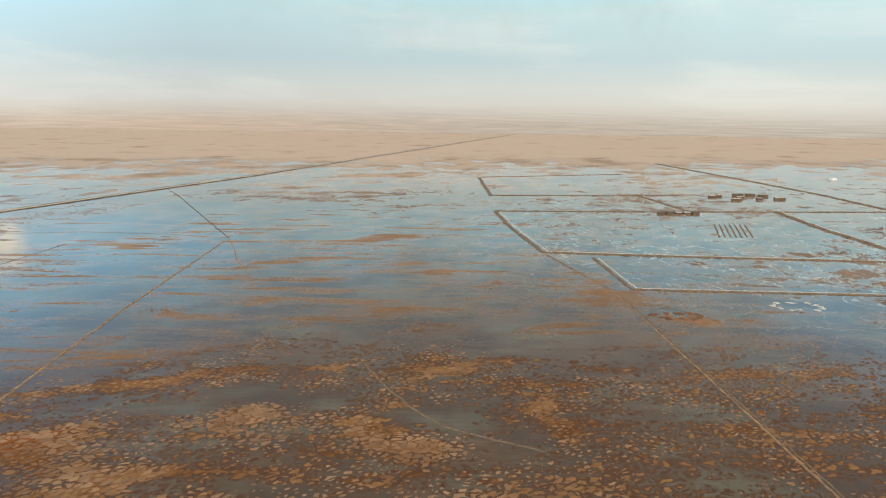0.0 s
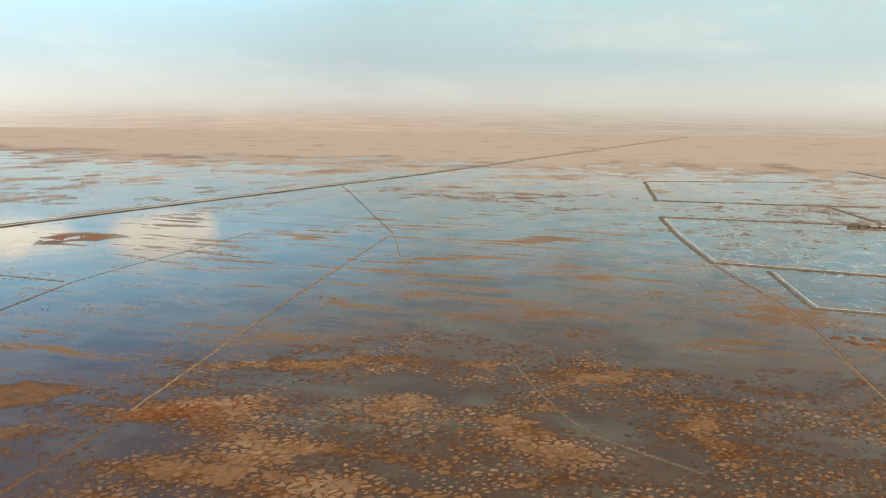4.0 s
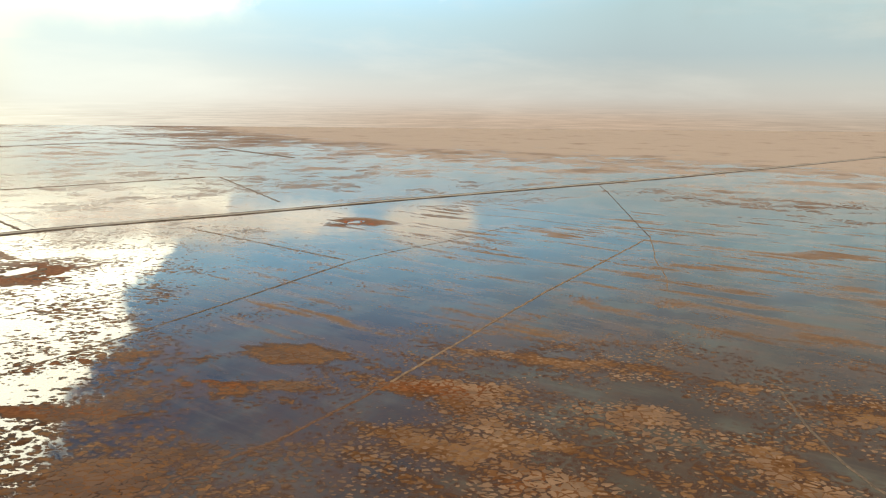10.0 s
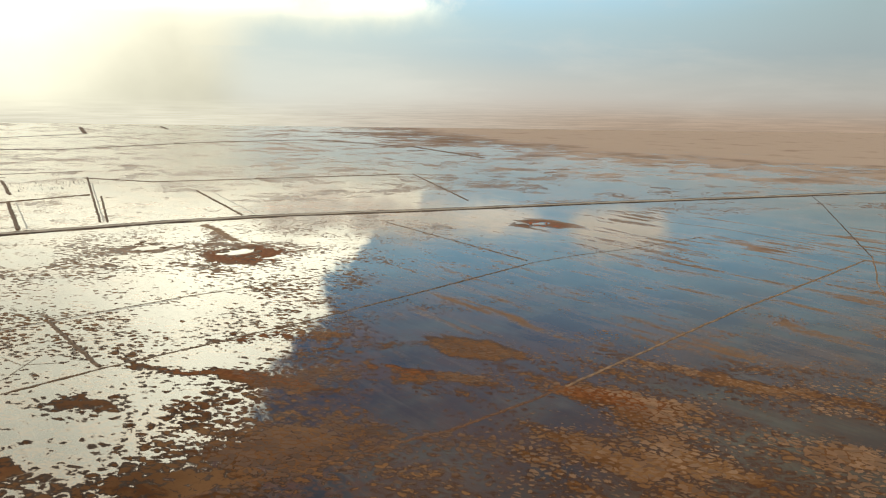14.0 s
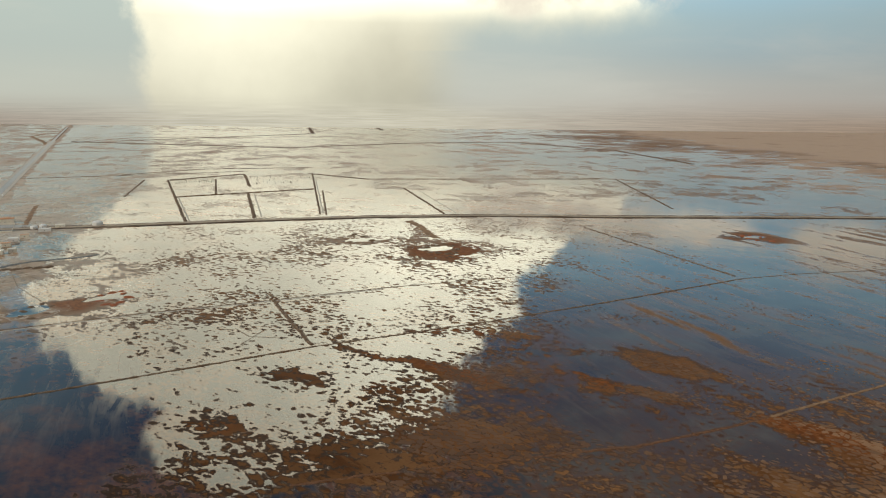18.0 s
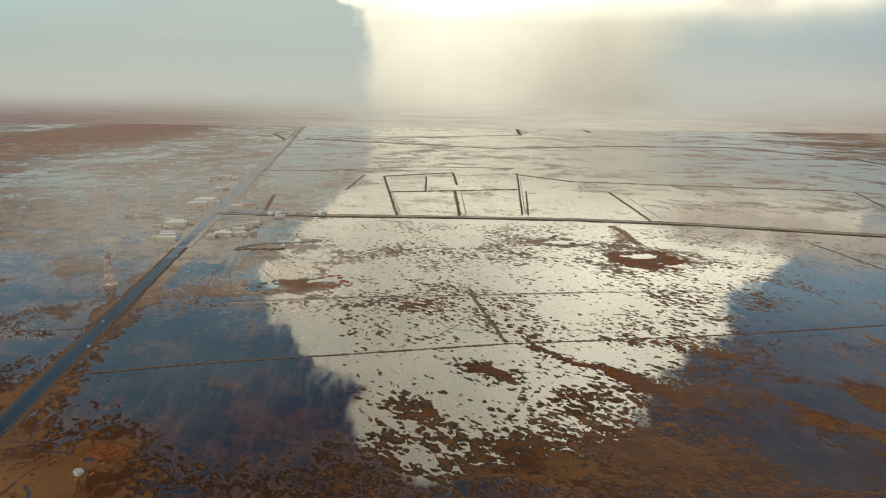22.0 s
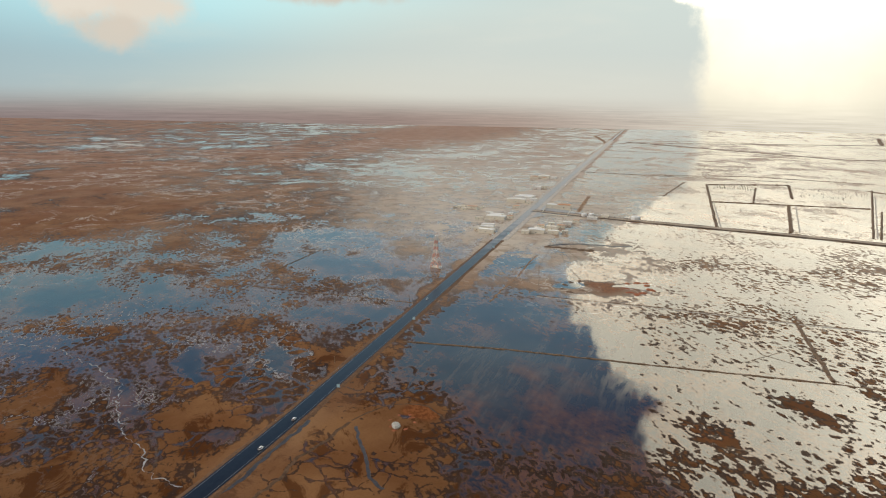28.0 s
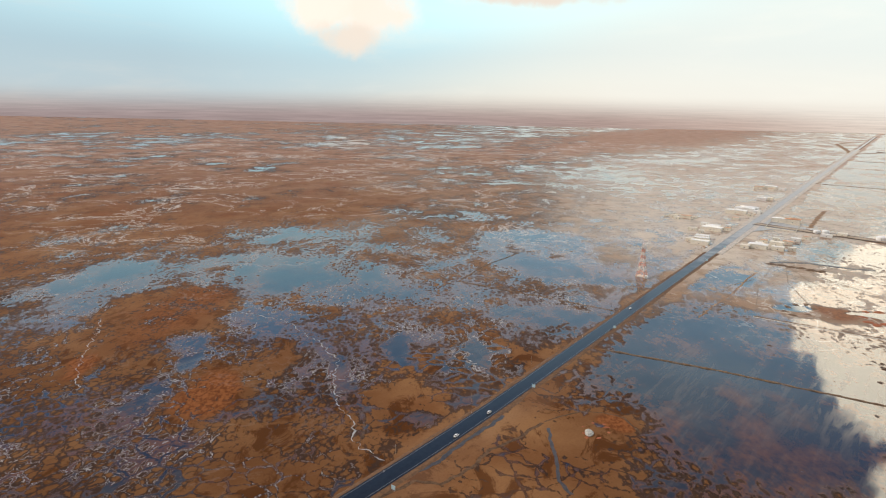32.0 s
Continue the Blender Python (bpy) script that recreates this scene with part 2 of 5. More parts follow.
def ground_material():
    mat, n = material("salt_mud")
    at = plan_place(n)
    plan = n.add("ShaderNodeVectorMath", {0: at, 1: (1.0, 1.0, 0.0)}, operation="MULTIPLY").outputs[0]
    drawn = n.add("ShaderNodeMapping", {0: plan, "Rotation": (0.0, 0.0, radians(-35.0))}).outputs[0]
    drawn = n.add("ShaderNodeVectorMath", {0: drawn, 1: (0.62, 1.0, 0.0)}, operation="MULTIPLY").outputs[0]
    level, red, crust, sand_haze, speck, salt, vein, darkening = [n.add("ShaderNodeAttribute", attribute_name=k).outputs["Fac"] for k in ("level", "red", "crust", "sand_haze", "speck", "salt", "vein", "darkening")]
    calm, steady, worn = [n.add("ShaderNodeAttribute", attribute_name=k).outputs["Fac"] for k in ("calm", "steady", "worn")]
    # shapes of the mud, from long drifts down to lumps
    drift = n.noise(drawn, 0.024, 7.0, 0.66, 0.5)
    blot = n.noise(drawn, 0.21, 3.0, 0.5, 0.4)
    grit = n.noise(plan, 0.9, 4.0, 0.6)
    sway = n.add("ShaderNodeTexNoise", {"Vector": plan, "Scale": 0.2, "Detail": 3.0}).outputs[1]
    swayed = n.add("ShaderNodeVectorMath", {0: n.add("ShaderNodeVectorMath", {0: drawn, 1: (1.25, 1.1, 0.0)}, operation="MULTIPLY").outputs[0], 1: n.add("ShaderNodeVectorMath", {0: sway, 1: (6.0, 6.0, 0.0)}, operation="MULTIPLY").outputs[0]}).outputs[0]
    plates = n.add("ShaderNodeTexVoronoi", {"Vector": swayed, "Scale": 0.22}, feature="F1")
    gaps = n.add("ShaderNodeTexVoronoi", {"Vector": swayed, "Scale": 0.22}, feature="DISTANCE_TO_EDGE").outputs["Distance"]
    bent = n.add("ShaderNodeVectorMath", {0: plan, 1: n.add("ShaderNodeVectorMath", {0: n.add("ShaderNodeTexNoise", {"Vector": plan, "Scale": 0.07, "Detail": 5.0}).outputs[1], 1: (16.0, 16.0, 0.0)}, operation="MULTIPLY").outputs[0]}).outputs[0]
    veins = n.add("ShaderNodeTexVoronoi", {"Vector": bent, "Scale": 0.085}, feature="DISTANCE_TO_EDGE").outputs["Distance"]
    lot = n.add("ShaderNodeSeparateColor", {0: plates.outputs["Color"]}).outputs[0]
    broken = n.line(steady, 0.0, 1.0, 1.0, 0.25)
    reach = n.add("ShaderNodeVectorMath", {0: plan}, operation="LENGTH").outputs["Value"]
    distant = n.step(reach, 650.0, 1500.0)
    fade = n.math("MULTIPLY", n.math("MULTIPLY", broken, n.line(distant, 0.0, 1.0, 1.0, 0.55)), n.line(worn, 0.0, 1.0, 1.0, 0.35))
    h = n.math("ADD", level, n.math("MULTIPLY", n.math("SUBTRACT", drift, 0.5), n.math("MULTIPLY", n.line(speck, 0.5, 1.3, 1.5, 0.62), fade)))
    h = n.math("ADD", h, n.math("MULTIPLY", n.math("SUBTRACT", blot, 0.5), n.math("MULTIPLY", n.math("MULTIPLY", speck, 0.9), fade)))
    # broad shoals far out, and thin banks drawn out by the wind in the open water
    shoals = n.noise(plan, 0.0085, 9.0, 0.72, 0.3)
    h = n.math("ADD", h, n.math("MULTIPLY", n.math("SUBTRACT", shoals, 0.5), n.math("MULTIPLY", distant, n.line(worn, 0.0, 1.0, 1.6, 0.6))))
    scuffs = n.noise(plan, 0.034, 7.0, 0.70, 0.5)
    h = n.math("ADD", h, n.math("MULTIPLY", n.math("SUBTRACT", scuffs, 0.5), n.math("MULTIPLY", worn, 1.5)))
    combed = n.add("ShaderNodeMapping", {0: plan, "Rotation": (0.0, 0.0, radians(-24.0)), "Scale": (0.13, 1.0, 0.0)}).outputs[0]
    bars = n.noise(combed, 0.055, 6.0, 0.62, 0.4)
    h = n.math("ADD", h, n.math("MULTIPLY", n.math("SUBTRACT", bars, 0.5), n.line(calm, 0.0, 1.0, 0.2, 2.1)))
    h = n.math("ADD", h, n.math("MULTIPLY", n.math("SUBTRACT", grit, 0.5), 0.14))
    lumps = n.noise(drawn, 0.42, 3.0, 0.55, 0.3)
    h = n.math("ADD", h, n.math("MULTIPLY", n.math("SUBTRACT", lumps, 0.5), n.math("MULTIPLY", n.line(darkening, 0.0, 1.0, 0.34, 0.56), fade)))
    # rounded islets
    islet = n.math("SUBTRACT", n.line(lot, 0.0, 1.0, 0.10, 0.62), plates.outputs["Distance"])
    h = n.math("ADD", h, n.math("MULTIPLY", islet, n.math("MULTIPLY", n.line(speck, 0.6, 1.3, 0.0, 0.44), fade)))
    # cracked crust: each plate stands out of the gaps round it
    plate = n.math("ADD", n.math("MULTIPLY", n.math("SUBTRACT", lot, 0.5), 0.26), n.math("MULTIPLY", n.math("SUBTRACT", n.math("MINIMUM", gaps, 0.30), 0.17), 1.9))
    h = n.math("ADD", h, n.math("MULTIPLY", plate, crust))
    h = n.math("SUBTRACT", h, n.math("MULTIPLY", n.math("MULTIPLY", n.step(veins, 0.085, 0.01), n.step(n.noise(plan, 0.018, 3.0), 0.40, 0.58)), n.math("MULTIPLY", vein, 0.40)))
    dry = n.step(h, n.line(darkening, 0.0, 1.0, 0.0, 0.06), n.line(darkening, 0.0, 1.0, 0.11, 0.2))
    film = n.math("ADD", n.line(speck, 0.33, 1.0, 0.075, 0.022), n.step(calm, 0.6, 0.95, 0.0, 0.07))
    wet = n.step(h, n.math("ADD", -0.11, film), n.math("SUBTRACT", -0.11, film))
    tone = n.noise(plan, 0.02, 5.0, 0.6)
    ochre = n.mix(n.step(tone, 0.35, 0.65), (0.20, 0.088, 0.032), (0.31, 0.158, 0.066))
    ochre = n.mix(red, ochre, (0.175, 0.058, 0.018))
    # the tops of the banks are rough; their rim shadow is tinted in darker
    ochre = n.mix(n.math("MULTIPLY", n.step(n.math("ADD", level, n.math("MULTIPLY", n.math("SUBTRACT", lumps, 0.5), 0.8)), 0.24, 0.42), n.line(calm, 0.0, 0.5, 0.0, 0.6)), ochre, (0.125, 0.046, 0.015))
    # patches of darker, rough-topped mud
    rough_top = n.math("MULTIPLY", n.step(n.noise(drawn, 0.06, 7.0, 0.72, 0.6), 0.51, 0.60), n.math("ADD", n.line(darkening, 0.0, 0.5, 0.42, 0.85), n.math("MULTIPLY", vein, 0.35), clamp=True))
    ochre = n.mix(rough_top, ochre, (0.095, 0.031, 0.007))
    # painted shade: darkens the near mud of the west and south
    ochre = n.mix(n.math("MULTIPLY", darkening, 0.56), ochre, (0.085, 0.034, 0.011))
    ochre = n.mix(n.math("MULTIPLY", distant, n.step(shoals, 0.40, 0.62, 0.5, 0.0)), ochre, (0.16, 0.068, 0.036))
    ochre = n.mix(n.step(red, 0.45, 0.8, 0.0, 0.75), ochre, n.mix(n.step(lumps, 0.4, 0.6), (0.16, 0.048, 0.014), (0.31, 0.108, 0.033)))
    pale = n.mix(n.step(n.math("ADD", n.noise(plan, 0.007, 7.0, 0.66), n.step(sand_haze, 0.86, 1.0, 0.0, 0.14)), 0.40, 0.60), (0.33, 0.215, 0.14), (0.56, 0.40, 0.285))
    _x, _y, _z = n.add("ShaderNodeSeparateXYZ", {0: plan}).outputs
    # pale clay; its tone also carries the sheen of wet ground
    clay = n.mix(n.step(scuffs, 0.36, 0.56), (0.44, 0.35, 0.255), (0.74, 0.66, 0.535))
    pale = n.mix(n.math("MULTIPLY", n.step(_x, -350.0, -750.0), n.step(_y, 1300.0, 500.0)), pale, clay)
    ochre = n.mix(sand_haze, ochre, pale)
    # distance haze painted into the colour: far land is mixed paler
    haze_tint = n.math("MULTIPLY", n.math("MULTIPLY", n.step(reach, 620.0, 2300.0, 0.0, 0.70), n.step(_y, 1400.0, 600.0)), n.step(n.noise(plan, 0.012, 8.0, 0.74), 0.30, 0.66, 0.62, 1.0))
    ochre = n.mix(haze_tint, ochre, n.mix(n.step(tone, 0.35, 0.65), (0.40, 0.225, 0.155), (0.50, 0.335, 0.25)))
    ochre = n.mix(n.step(grit, 0.45, 0.8, 0.0, 0.35), ochre, (0.105, 0.043, 0.015))
    damp = n.mix(n.step(tone, 0.35, 0.65), (0.036, 0.0145, 0.005), (0.092, 0.042, 0.017))
    damp = n.mix(crust, damp, (0.060, 0.028, 0.0125))
    damp = n.mix(n.math("MULTIPLY", murk_of(n, at), 0.7), damp, (0.105, 0.050, 0.027))
    damp = n.mix(n.step(calm, 0.6, 0.95, 0.0, 0.85), damp, (0.23, 0.125, 0.062))
    damp = n.mix(n.math("MULTIPLY", darkening, 0.55), damp, (0.026, 0.010, 0.004))
    damp = n.mix(sand_haze, damp, n.mix(0.2, pale, (0.20, 0.11, 0.06)))
    # mud shows through where the water is only a film
    shoal = n.step(n.math("ADD", h, n.math("MULTIPLY", n.math("SUBTRACT", n.noise(drawn, 0.032, 6.0, 0.62, 0.4), 0.5), 1.5)), -0.54, -0.04, 0.0, 0.9)
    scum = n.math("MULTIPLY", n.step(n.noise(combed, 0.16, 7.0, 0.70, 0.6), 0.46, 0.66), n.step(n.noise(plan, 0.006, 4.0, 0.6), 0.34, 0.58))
    pool = n.mix(shoal, silty(n, at), n.mix(sand_haze, n.mix(murk_of(n, at), (0.15, 0.060, 0.018), (0.105, 0.055, 0.025)), (0.54, 0.29, 0.13)))
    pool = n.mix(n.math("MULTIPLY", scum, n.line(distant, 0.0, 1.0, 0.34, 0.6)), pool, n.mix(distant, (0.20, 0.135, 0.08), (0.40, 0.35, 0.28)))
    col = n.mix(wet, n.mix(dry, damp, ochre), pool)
    # old wheel marks, as pale lines
    marks = n.math("ABSOLUTE", n.math("SUBTRACT", n.noise(plan, 0.022, 3.0, 0.5, 1.6), 0.5))
    marks = n.math("MULTIPLY", n.step(marks, 0.017, 0.006), n.math("MULTIPLY", worn, n.step(n.noise(plan, 0.02, 2.0), 0.36, 0.54, 0.0, 0.9)))
    col = n.mix(marks, col, (0.60, 0.54, 0.45))
    # crooked lines of dried salt and scum, left where the water has drawn back
    webs = n.math("ABSOLUTE", n.math("SUBTRACT", n.noise(plan, 0.0115, 9.0, 0.66, 0.9), 0.5))
    webs = n.step(webs, n.step(reach, 500.0, 2000.0, 0.010, 0.022), n.step(reach, 500.0, 2000.0, 0.004, 0.009))
    webs = n.math("MULTIPLY", webs, n.math("MULTIPLY", n.step(salt, 0.05, 0.4), n.math("MULTIPLY", n.step(reach, 480.0, 900.0, 0.08, 1.0), n.step(n.noise(plan, 0.006, 3.0, 0.6), 0.42, 0.58, 0.0, 0.8))))
    col = n.mix(webs, col, (0.62, 0.565, 0.49))
    # a rim of dried salt at the water's edge, with creek glint painted in
    rim = n.math("MULTIPLY", n.math("MULTIPLY", n.step(h, -0.135, -0.11), n.step(h, -0.065, -0.085)), n.math("MULTIPLY", salt, n.step(n.noise(plan, 0.016, 3.0), 0.44, 0.58)))
    col = n.mix(n.math("MULTIPLY", rim, 0.7), col, (0.56, 0.52, 0.47))
    rough = n.math("ADD", n.math("MULTIPLY", dry, 0.27), 0.60)
    wet = n.math("MULTIPLY", wet, n.line(webs, 0.0, 1.0, 1.0, 0.2))
    rough = n.line(wet, 0.0, 1.0, rough, n.line(scum, 0.0, 1.0, 0.035, 0.13))
    relief = n.add("ShaderNodeBump", {"Strength": 0.35, "Distance": 0.25, "Height": n.math("MAXIMUM", h, -0.10)}).outputs[0]
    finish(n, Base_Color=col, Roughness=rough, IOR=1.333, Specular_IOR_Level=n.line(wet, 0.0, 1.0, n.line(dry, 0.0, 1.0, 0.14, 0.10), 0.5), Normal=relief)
    return mat


M_GROUND = ground_material()
M_WATER = water_material()
def asphalt_material():
    """Dark wet asphalt, dusty towards the village, where sky sheen is painted paler."""
    mat, n = material("asphalt")
    at = n.add("ShaderNodeNewGeometry").outputs["Position"]
    x, _y, _z = n.add("ShaderNodeSeparateXYZ", {0: at}).outputs
    grain = n.noise(at, 0.5, 5.0)
    dust_sheen = n.step(n.math("ADD", x, n.line(n.noise(at, 0.05, 4.0), 0.3, 0.7, -120.0, 120.0)), -780.0, -1150.0)
    dark = n.mix(n.step(grain, 0.3, 0.7), (0.006, 0.007, 0.010), (0.013, 0.014, 0.017))
    col = n.mix(dust_sheen, dark, n.mix(n.step(grain, 0.3, 0.7), (0.26, 0.245, 0.22), (0.44, 0.41, 0.36)))
    finish(n, Base_Color=col, Roughness=n.line(dust_sheen, 0.0, 1.0, 0.28, 0.38), Specular_IOR_Level=n.line(dust_sheen, 0.0, 1.0, 0.22, 0.5))
    return mat


M_ASPHALT = asphalt_material()
M_SAND = plain("packed_sand", (0.42, 0.33, 0.235), 0.9, 0.0, 0.35, 0.35)
M_PALE = plain("pale_track", (0.27, 0.15, 0.07), 0.85, 0.0, 0.12, 0.5)
M_WET_TRACK = plain("wet_track", (0.12, 0.070, 0.040), 0.9, 0.0, 0.3, 0.5, 0.1)
M_RIDGE = plain("ridge_soil", (0.15, 0.062, 0.022), 0.95, 0.0, 0.4, 0.55)
M_TRENCH = plain("black_trench_mud", (0.030, 0.024, 0.018), 0.5, 0.0, 0.3, 0.5)
M_REDSOIL = plain("red_soil", (0.33, 0.098, 0.036), 0.95, 0.0, 0.6, 0.35)
M_CLAY = plain("dried_clay", (0.50, 0.45, 0.37), 0.85, 0.0, 0.3, 0.3)
M_BUND = plain("bund_soil", (0.17, 0.105, 0.058), 0.9, 0.0, 0.3, 0.45)
M_EDGE = plain("dark_edge_soil", (0.085, 0.055, 0.034), 0.9, 0.0, 0.4, 0.4)
M_VERGE = plain("verge_soil", (0.15, 0.072, 0.028), 0.9, 0.0, 0.5, 0.35)
M_LINE = plain("road_paint", (0.22, 0.22, 0.21), 0.6, 0.0, 1.0, 0.15)
M_WHITE = plain("white_paint", (0.86, 0.84, 0.79), 0.55, 0.0, 1.0, 0.12)
M_RED = plain("red_paint", (0.52, 0.10, 0.06), 0.5, 0.0, 1.0, 0.2)
M_FADED = plain("faded_red_paint", (0.80, 0.47, 0.36), 0.6, 0.0, 1.0, 0.25)
M_MAST = plain("chalky_white_paint", (0.93, 0.87, 0.80), 0.6, 0.0, 1.0, 0.08)
M_STEEL = plain("grey_steel", (0.35, 0.36, 0.37), 0.4, 0.7, 1.5, 0.2)

# ---- the plain ----
UNIT = 1.25  # metres to one unit of the plan, in which places on the ground are given


def lattice(px, py, seed):
    """Smooth value noise of -1..1 at the points."""
    table = np.random.default_rng(seed).random((256, 256)) * 2 - 1
    ix, iy = np.floor(px).astype(int), np.floor(py).astype(int)
    fx, fy = px - ix, py - iy
    fx, fy = fx * fx * fx * (fx * (fx * 6 - 15) + 10), fy * fy * fy * (fy * (fy * 6 - 15) + 10)
    a, b = table[ix % 256, iy % 256], table[(ix + 1) % 256, iy % 256]
    c, d = table[ix % 256, (iy + 1) % 256], table[(ix + 1) % 256, (iy + 1) % 256]
    return (a * (1 - fx) + b * fx) * (1 - fy) + (c * (1 - fx) + d * fx) * fy


def fbm(px, py, size, octaves, seed, gain=0.5):
    total, amp, norm = 0.0, 1.0, 0.0
    for k in range(octaves):
        ca, sa = math.cos(0.6 + k), math.sin(0.6 + k)
        total = total + amp * lattice((px * ca + py * sa) * 2 ** k / size, (py * ca - px * sa) * 2 ** k / size, seed + k)
        norm, amp = norm + amp, amp * gain
    return total / norm


def blob(px, py, cx, cy, rx, ry, angle=0.0, soft=0.35):
    """1 inside an ellipse, 0 outside, with a soft rim; angle in degrees."""
    ca, sa = math.cos(radians(angle)), math.sin(radians(angle))
    u, v = ((px - cx) * ca + (py - cy) * sa) / rx, ((py - cy) * ca - (px - cx) * sa) / ry
    k = np.clip((1 + soft - np.sqrt(u * u + v * v)) / (2 * soft), 0, 1)
    return k * k * (3 - 2 * k)


def axis(lo, hi, step, reach, grow):
    mid = list(np.arange(lo, hi + step, step))
    out, s, at = [], step, mid[-1]
    while at < reach:
        s *= grow
        at += s
        out.append(at)
    back, s, at = [], step, mid[0]
    while at > -reach:
        s *= grow
        at -= s
        back.append(at)
    return np.array(back[::-1] + mid + out)


ROAD_SLOPE, ROAD_AT = 0.067, -165.5


def road_y(x):
    return ROAD_AT + ROAD_SLOPE * x


# low mud banks and pools: centre x, y, half length, half width, turn in degrees, rise in metres, redness
BANKS_NORTH = [
    (-183, 369, 59, 8, 22, .35, .3),
    (-90, 397, 39, 8, 30, .25, 0),
    (-213, 291, 30, 9, 24, .5, 1),
    (-163, 259, 42, 14, 29, .3, 0),
    (-24, 312, 35, 12, 126, .35, 0),
    (-101, 331, 18, 8, 56, .3, 0),
    (63, 332, 20, 9, 110, .3, 0),
    (0, 388, 31, 7, 41, .3, 0),
    (-164, 685, 45, 12, 19, .3, 0),
    (-87, 810, 51, 14, 34, .25, 0),
    (-185, 1235, 170, 80, 16, .14, .0),
    (-374, 1258, 54, 25, 16, .35, .3),
    (-162, 1579, 87, 30, 17, .35, .3),
    (129, 593, 49, 35, 116, .28, 0),
]
BANKS_WEST = [
    (-301, 292, 35, 10, 32, .35, 0),
    (-343, 188, 17, 6, 58, .35, .3),
    (-310, 225, 33, 6, 40, .45, .9),
    (-267, 250, 21, 6, 32, .3, .2),
    (-352, 245, 22, 6, 46, .35, .2),
    (-397, 228, 17, 5, 45, .35, .4),
    (-419, 185, 29, 9, 55, .4, .9),
    (-353, 154, 30, 8, 33, .4, .8),
    (-462, 459, 28, 15, 13, .25, 0),
    (-273, 147, 23, 25, 11, .2, 0),
    (-119, 236, 24, 12, 25, .4, .6),
    (-316, 462, 51, 14, 42, .15, 0),
    (-4, 655, 25, 18, 41, .2, 0),
    (-210, 508, 14, 10, 13, .2, 0),
]
BANKS_FLAT = [
    (-374, 134, 62, 6, 36, .5, .7),
    (-383, 63, 20, 8, 41, .4, .5),
    (-348, 110, 14, 6, 48, .35, .5),
    (-308, 216, 51, 6, 41, .4, .6),
    (-312, 290, 26, 12, 30, .3, .2),
    (-329, 17, 19, 11, 56, .3, .6),
    (-244, 129, 51, 40, 45, .2, .3),
    (-258, 61, 25, 14, 54, .3, .2),
    (-287, 5, 8, 7, 40, .35, .2),
    (-379, -86, 14, 10, 70, .42, 1),
    (-290, -139, 33, 38, 64, .25, .2),
    (-266, -45, 33, 22, 69, .25, .2),
]
PONDS = [
    (-480, -608, 78, 45, 147, -.26, 0),
    (-385, -409, 92, 36, 118, -.34, 0),
    (-661, -402, 50, 60, 84, -.42, 0),
    (-562, -314, 58, 36, 94, -.42, 0),
    (-425, -242, 42, 18, 109, -.42, 0),
    (-307, -280, 26, 6, 46, -.5, 0),
    (-474, -136, 46, 26, 115, -.28, 0),
    (-336, -79, 52, 40, 99, -.18, 0),
    (-236, -257, 55, 4, 51, -.5, 0),
    (-271, -346, 43, 10, 86, -.4, 0),
    (-152, -322, 14, 10, 77, -.5, 0),
    (-222, -386, 23, 14, 85, -.4, 0),
    (-732, -588, 83, 40, 101, -.36, 0),
    (-641, -165, 37, 14, 142, -.5, 0),
]
REDS = [
    (-784, -186, 60, 20, 5, .45, .5),
    (-728, -124, 44, 10, 20, .4, .4),
    (-654, -140, 34, 9, 165, .35, .5),
    (-585, -56, 32, 16, 105, .5, .9),
    (-573, -101, 48, 16, 92, .35, .5),
    (-664, 284, 54, 46, 62, .68, .85),
    (-782, 289, 65, 10, 166, .4, .5),
    (-753, 211, 46, 22, 75, .35, .3),
    (-605, 662, 37, 26, 51, .5, .9),
    (188, 509, 24, 9, 124, .4, .3),
    (-289, -128, 12, 9, 105, .5, 1),
    (-570, -65, 34, 14, 107, .3, .5),
]

POOLS = [
    (-675, 277, 15, 12, 78, -1.3, 0),
    (-637, 295, 14, 5, 62, -0.7, 0),
    (-757, 208, 20, 8, 75, -1.0, 0),
    (-604, 664, 11, 5, 50, -1.2, 0),
    (182, 521, 12, 5, 124, -1.1, 0),
    (-592, -44, 17, 8, 105, -1.3, 0),
    (-575, -97, 12, 7, 95, -1.0, 0),
    (-279, -132, 4.5, 2.6, 105, -1.2, 0),
    (295, 545, 17, 9, 140, -0.5, 0),
]

POOLS_NORTH = [
    (8, 325, 24, 14, 161, -0.42, 0),
    (-111, 358, 28, 9, 175, -0.42, 0),
    (-29, 330, 14, 8, 121, -0.42, 0),
    (-134, 341, 25, 8, 13, -0.42, 0),
    (-6, 324, 18, 16, 163, -0.42, 0),
    (33, 436, 27, 16, 170, -0.42, 0),
    (-271, 196, 22, 12, 20, -0.42, 0),
    (-71, 353, 11, 8, 19, -0.42, 0),
    (-206, 261, 13, 10, 3, -0.42, 0),
]


# puddles and flooded hollows south of the highway, and patches of rough red mud there
PUDDLES = [
    (-155, -326, 20, 8, 36, -0.6, 0),
    (-207, -358, 17, 7, 37, -0.6, 0),
    (-175, -227, 14, 12, 126, -0.5, 0),
    (-180, -282, 10, 6, 126, -0.5, 0),
    (-130, -286, 22, 18, 36, -0.4, 0),
    (-331, -237, 25, 7, 37, -0.5, 0),
    (-237, -199, 9, 6, 126, -0.45, 0),
    (-257, -580, 60, 30, 38, -0.45, 0),
    (-286, -397, 28, 22, 37, -0.45, 0),
    (-256, -308, 45, 12, 37, -0.4, 0),
    (-480, -629, 66, 40, 39, -0.3, 0),
    (-370, -500, 90, 60, 128, -0.45, 0),
]
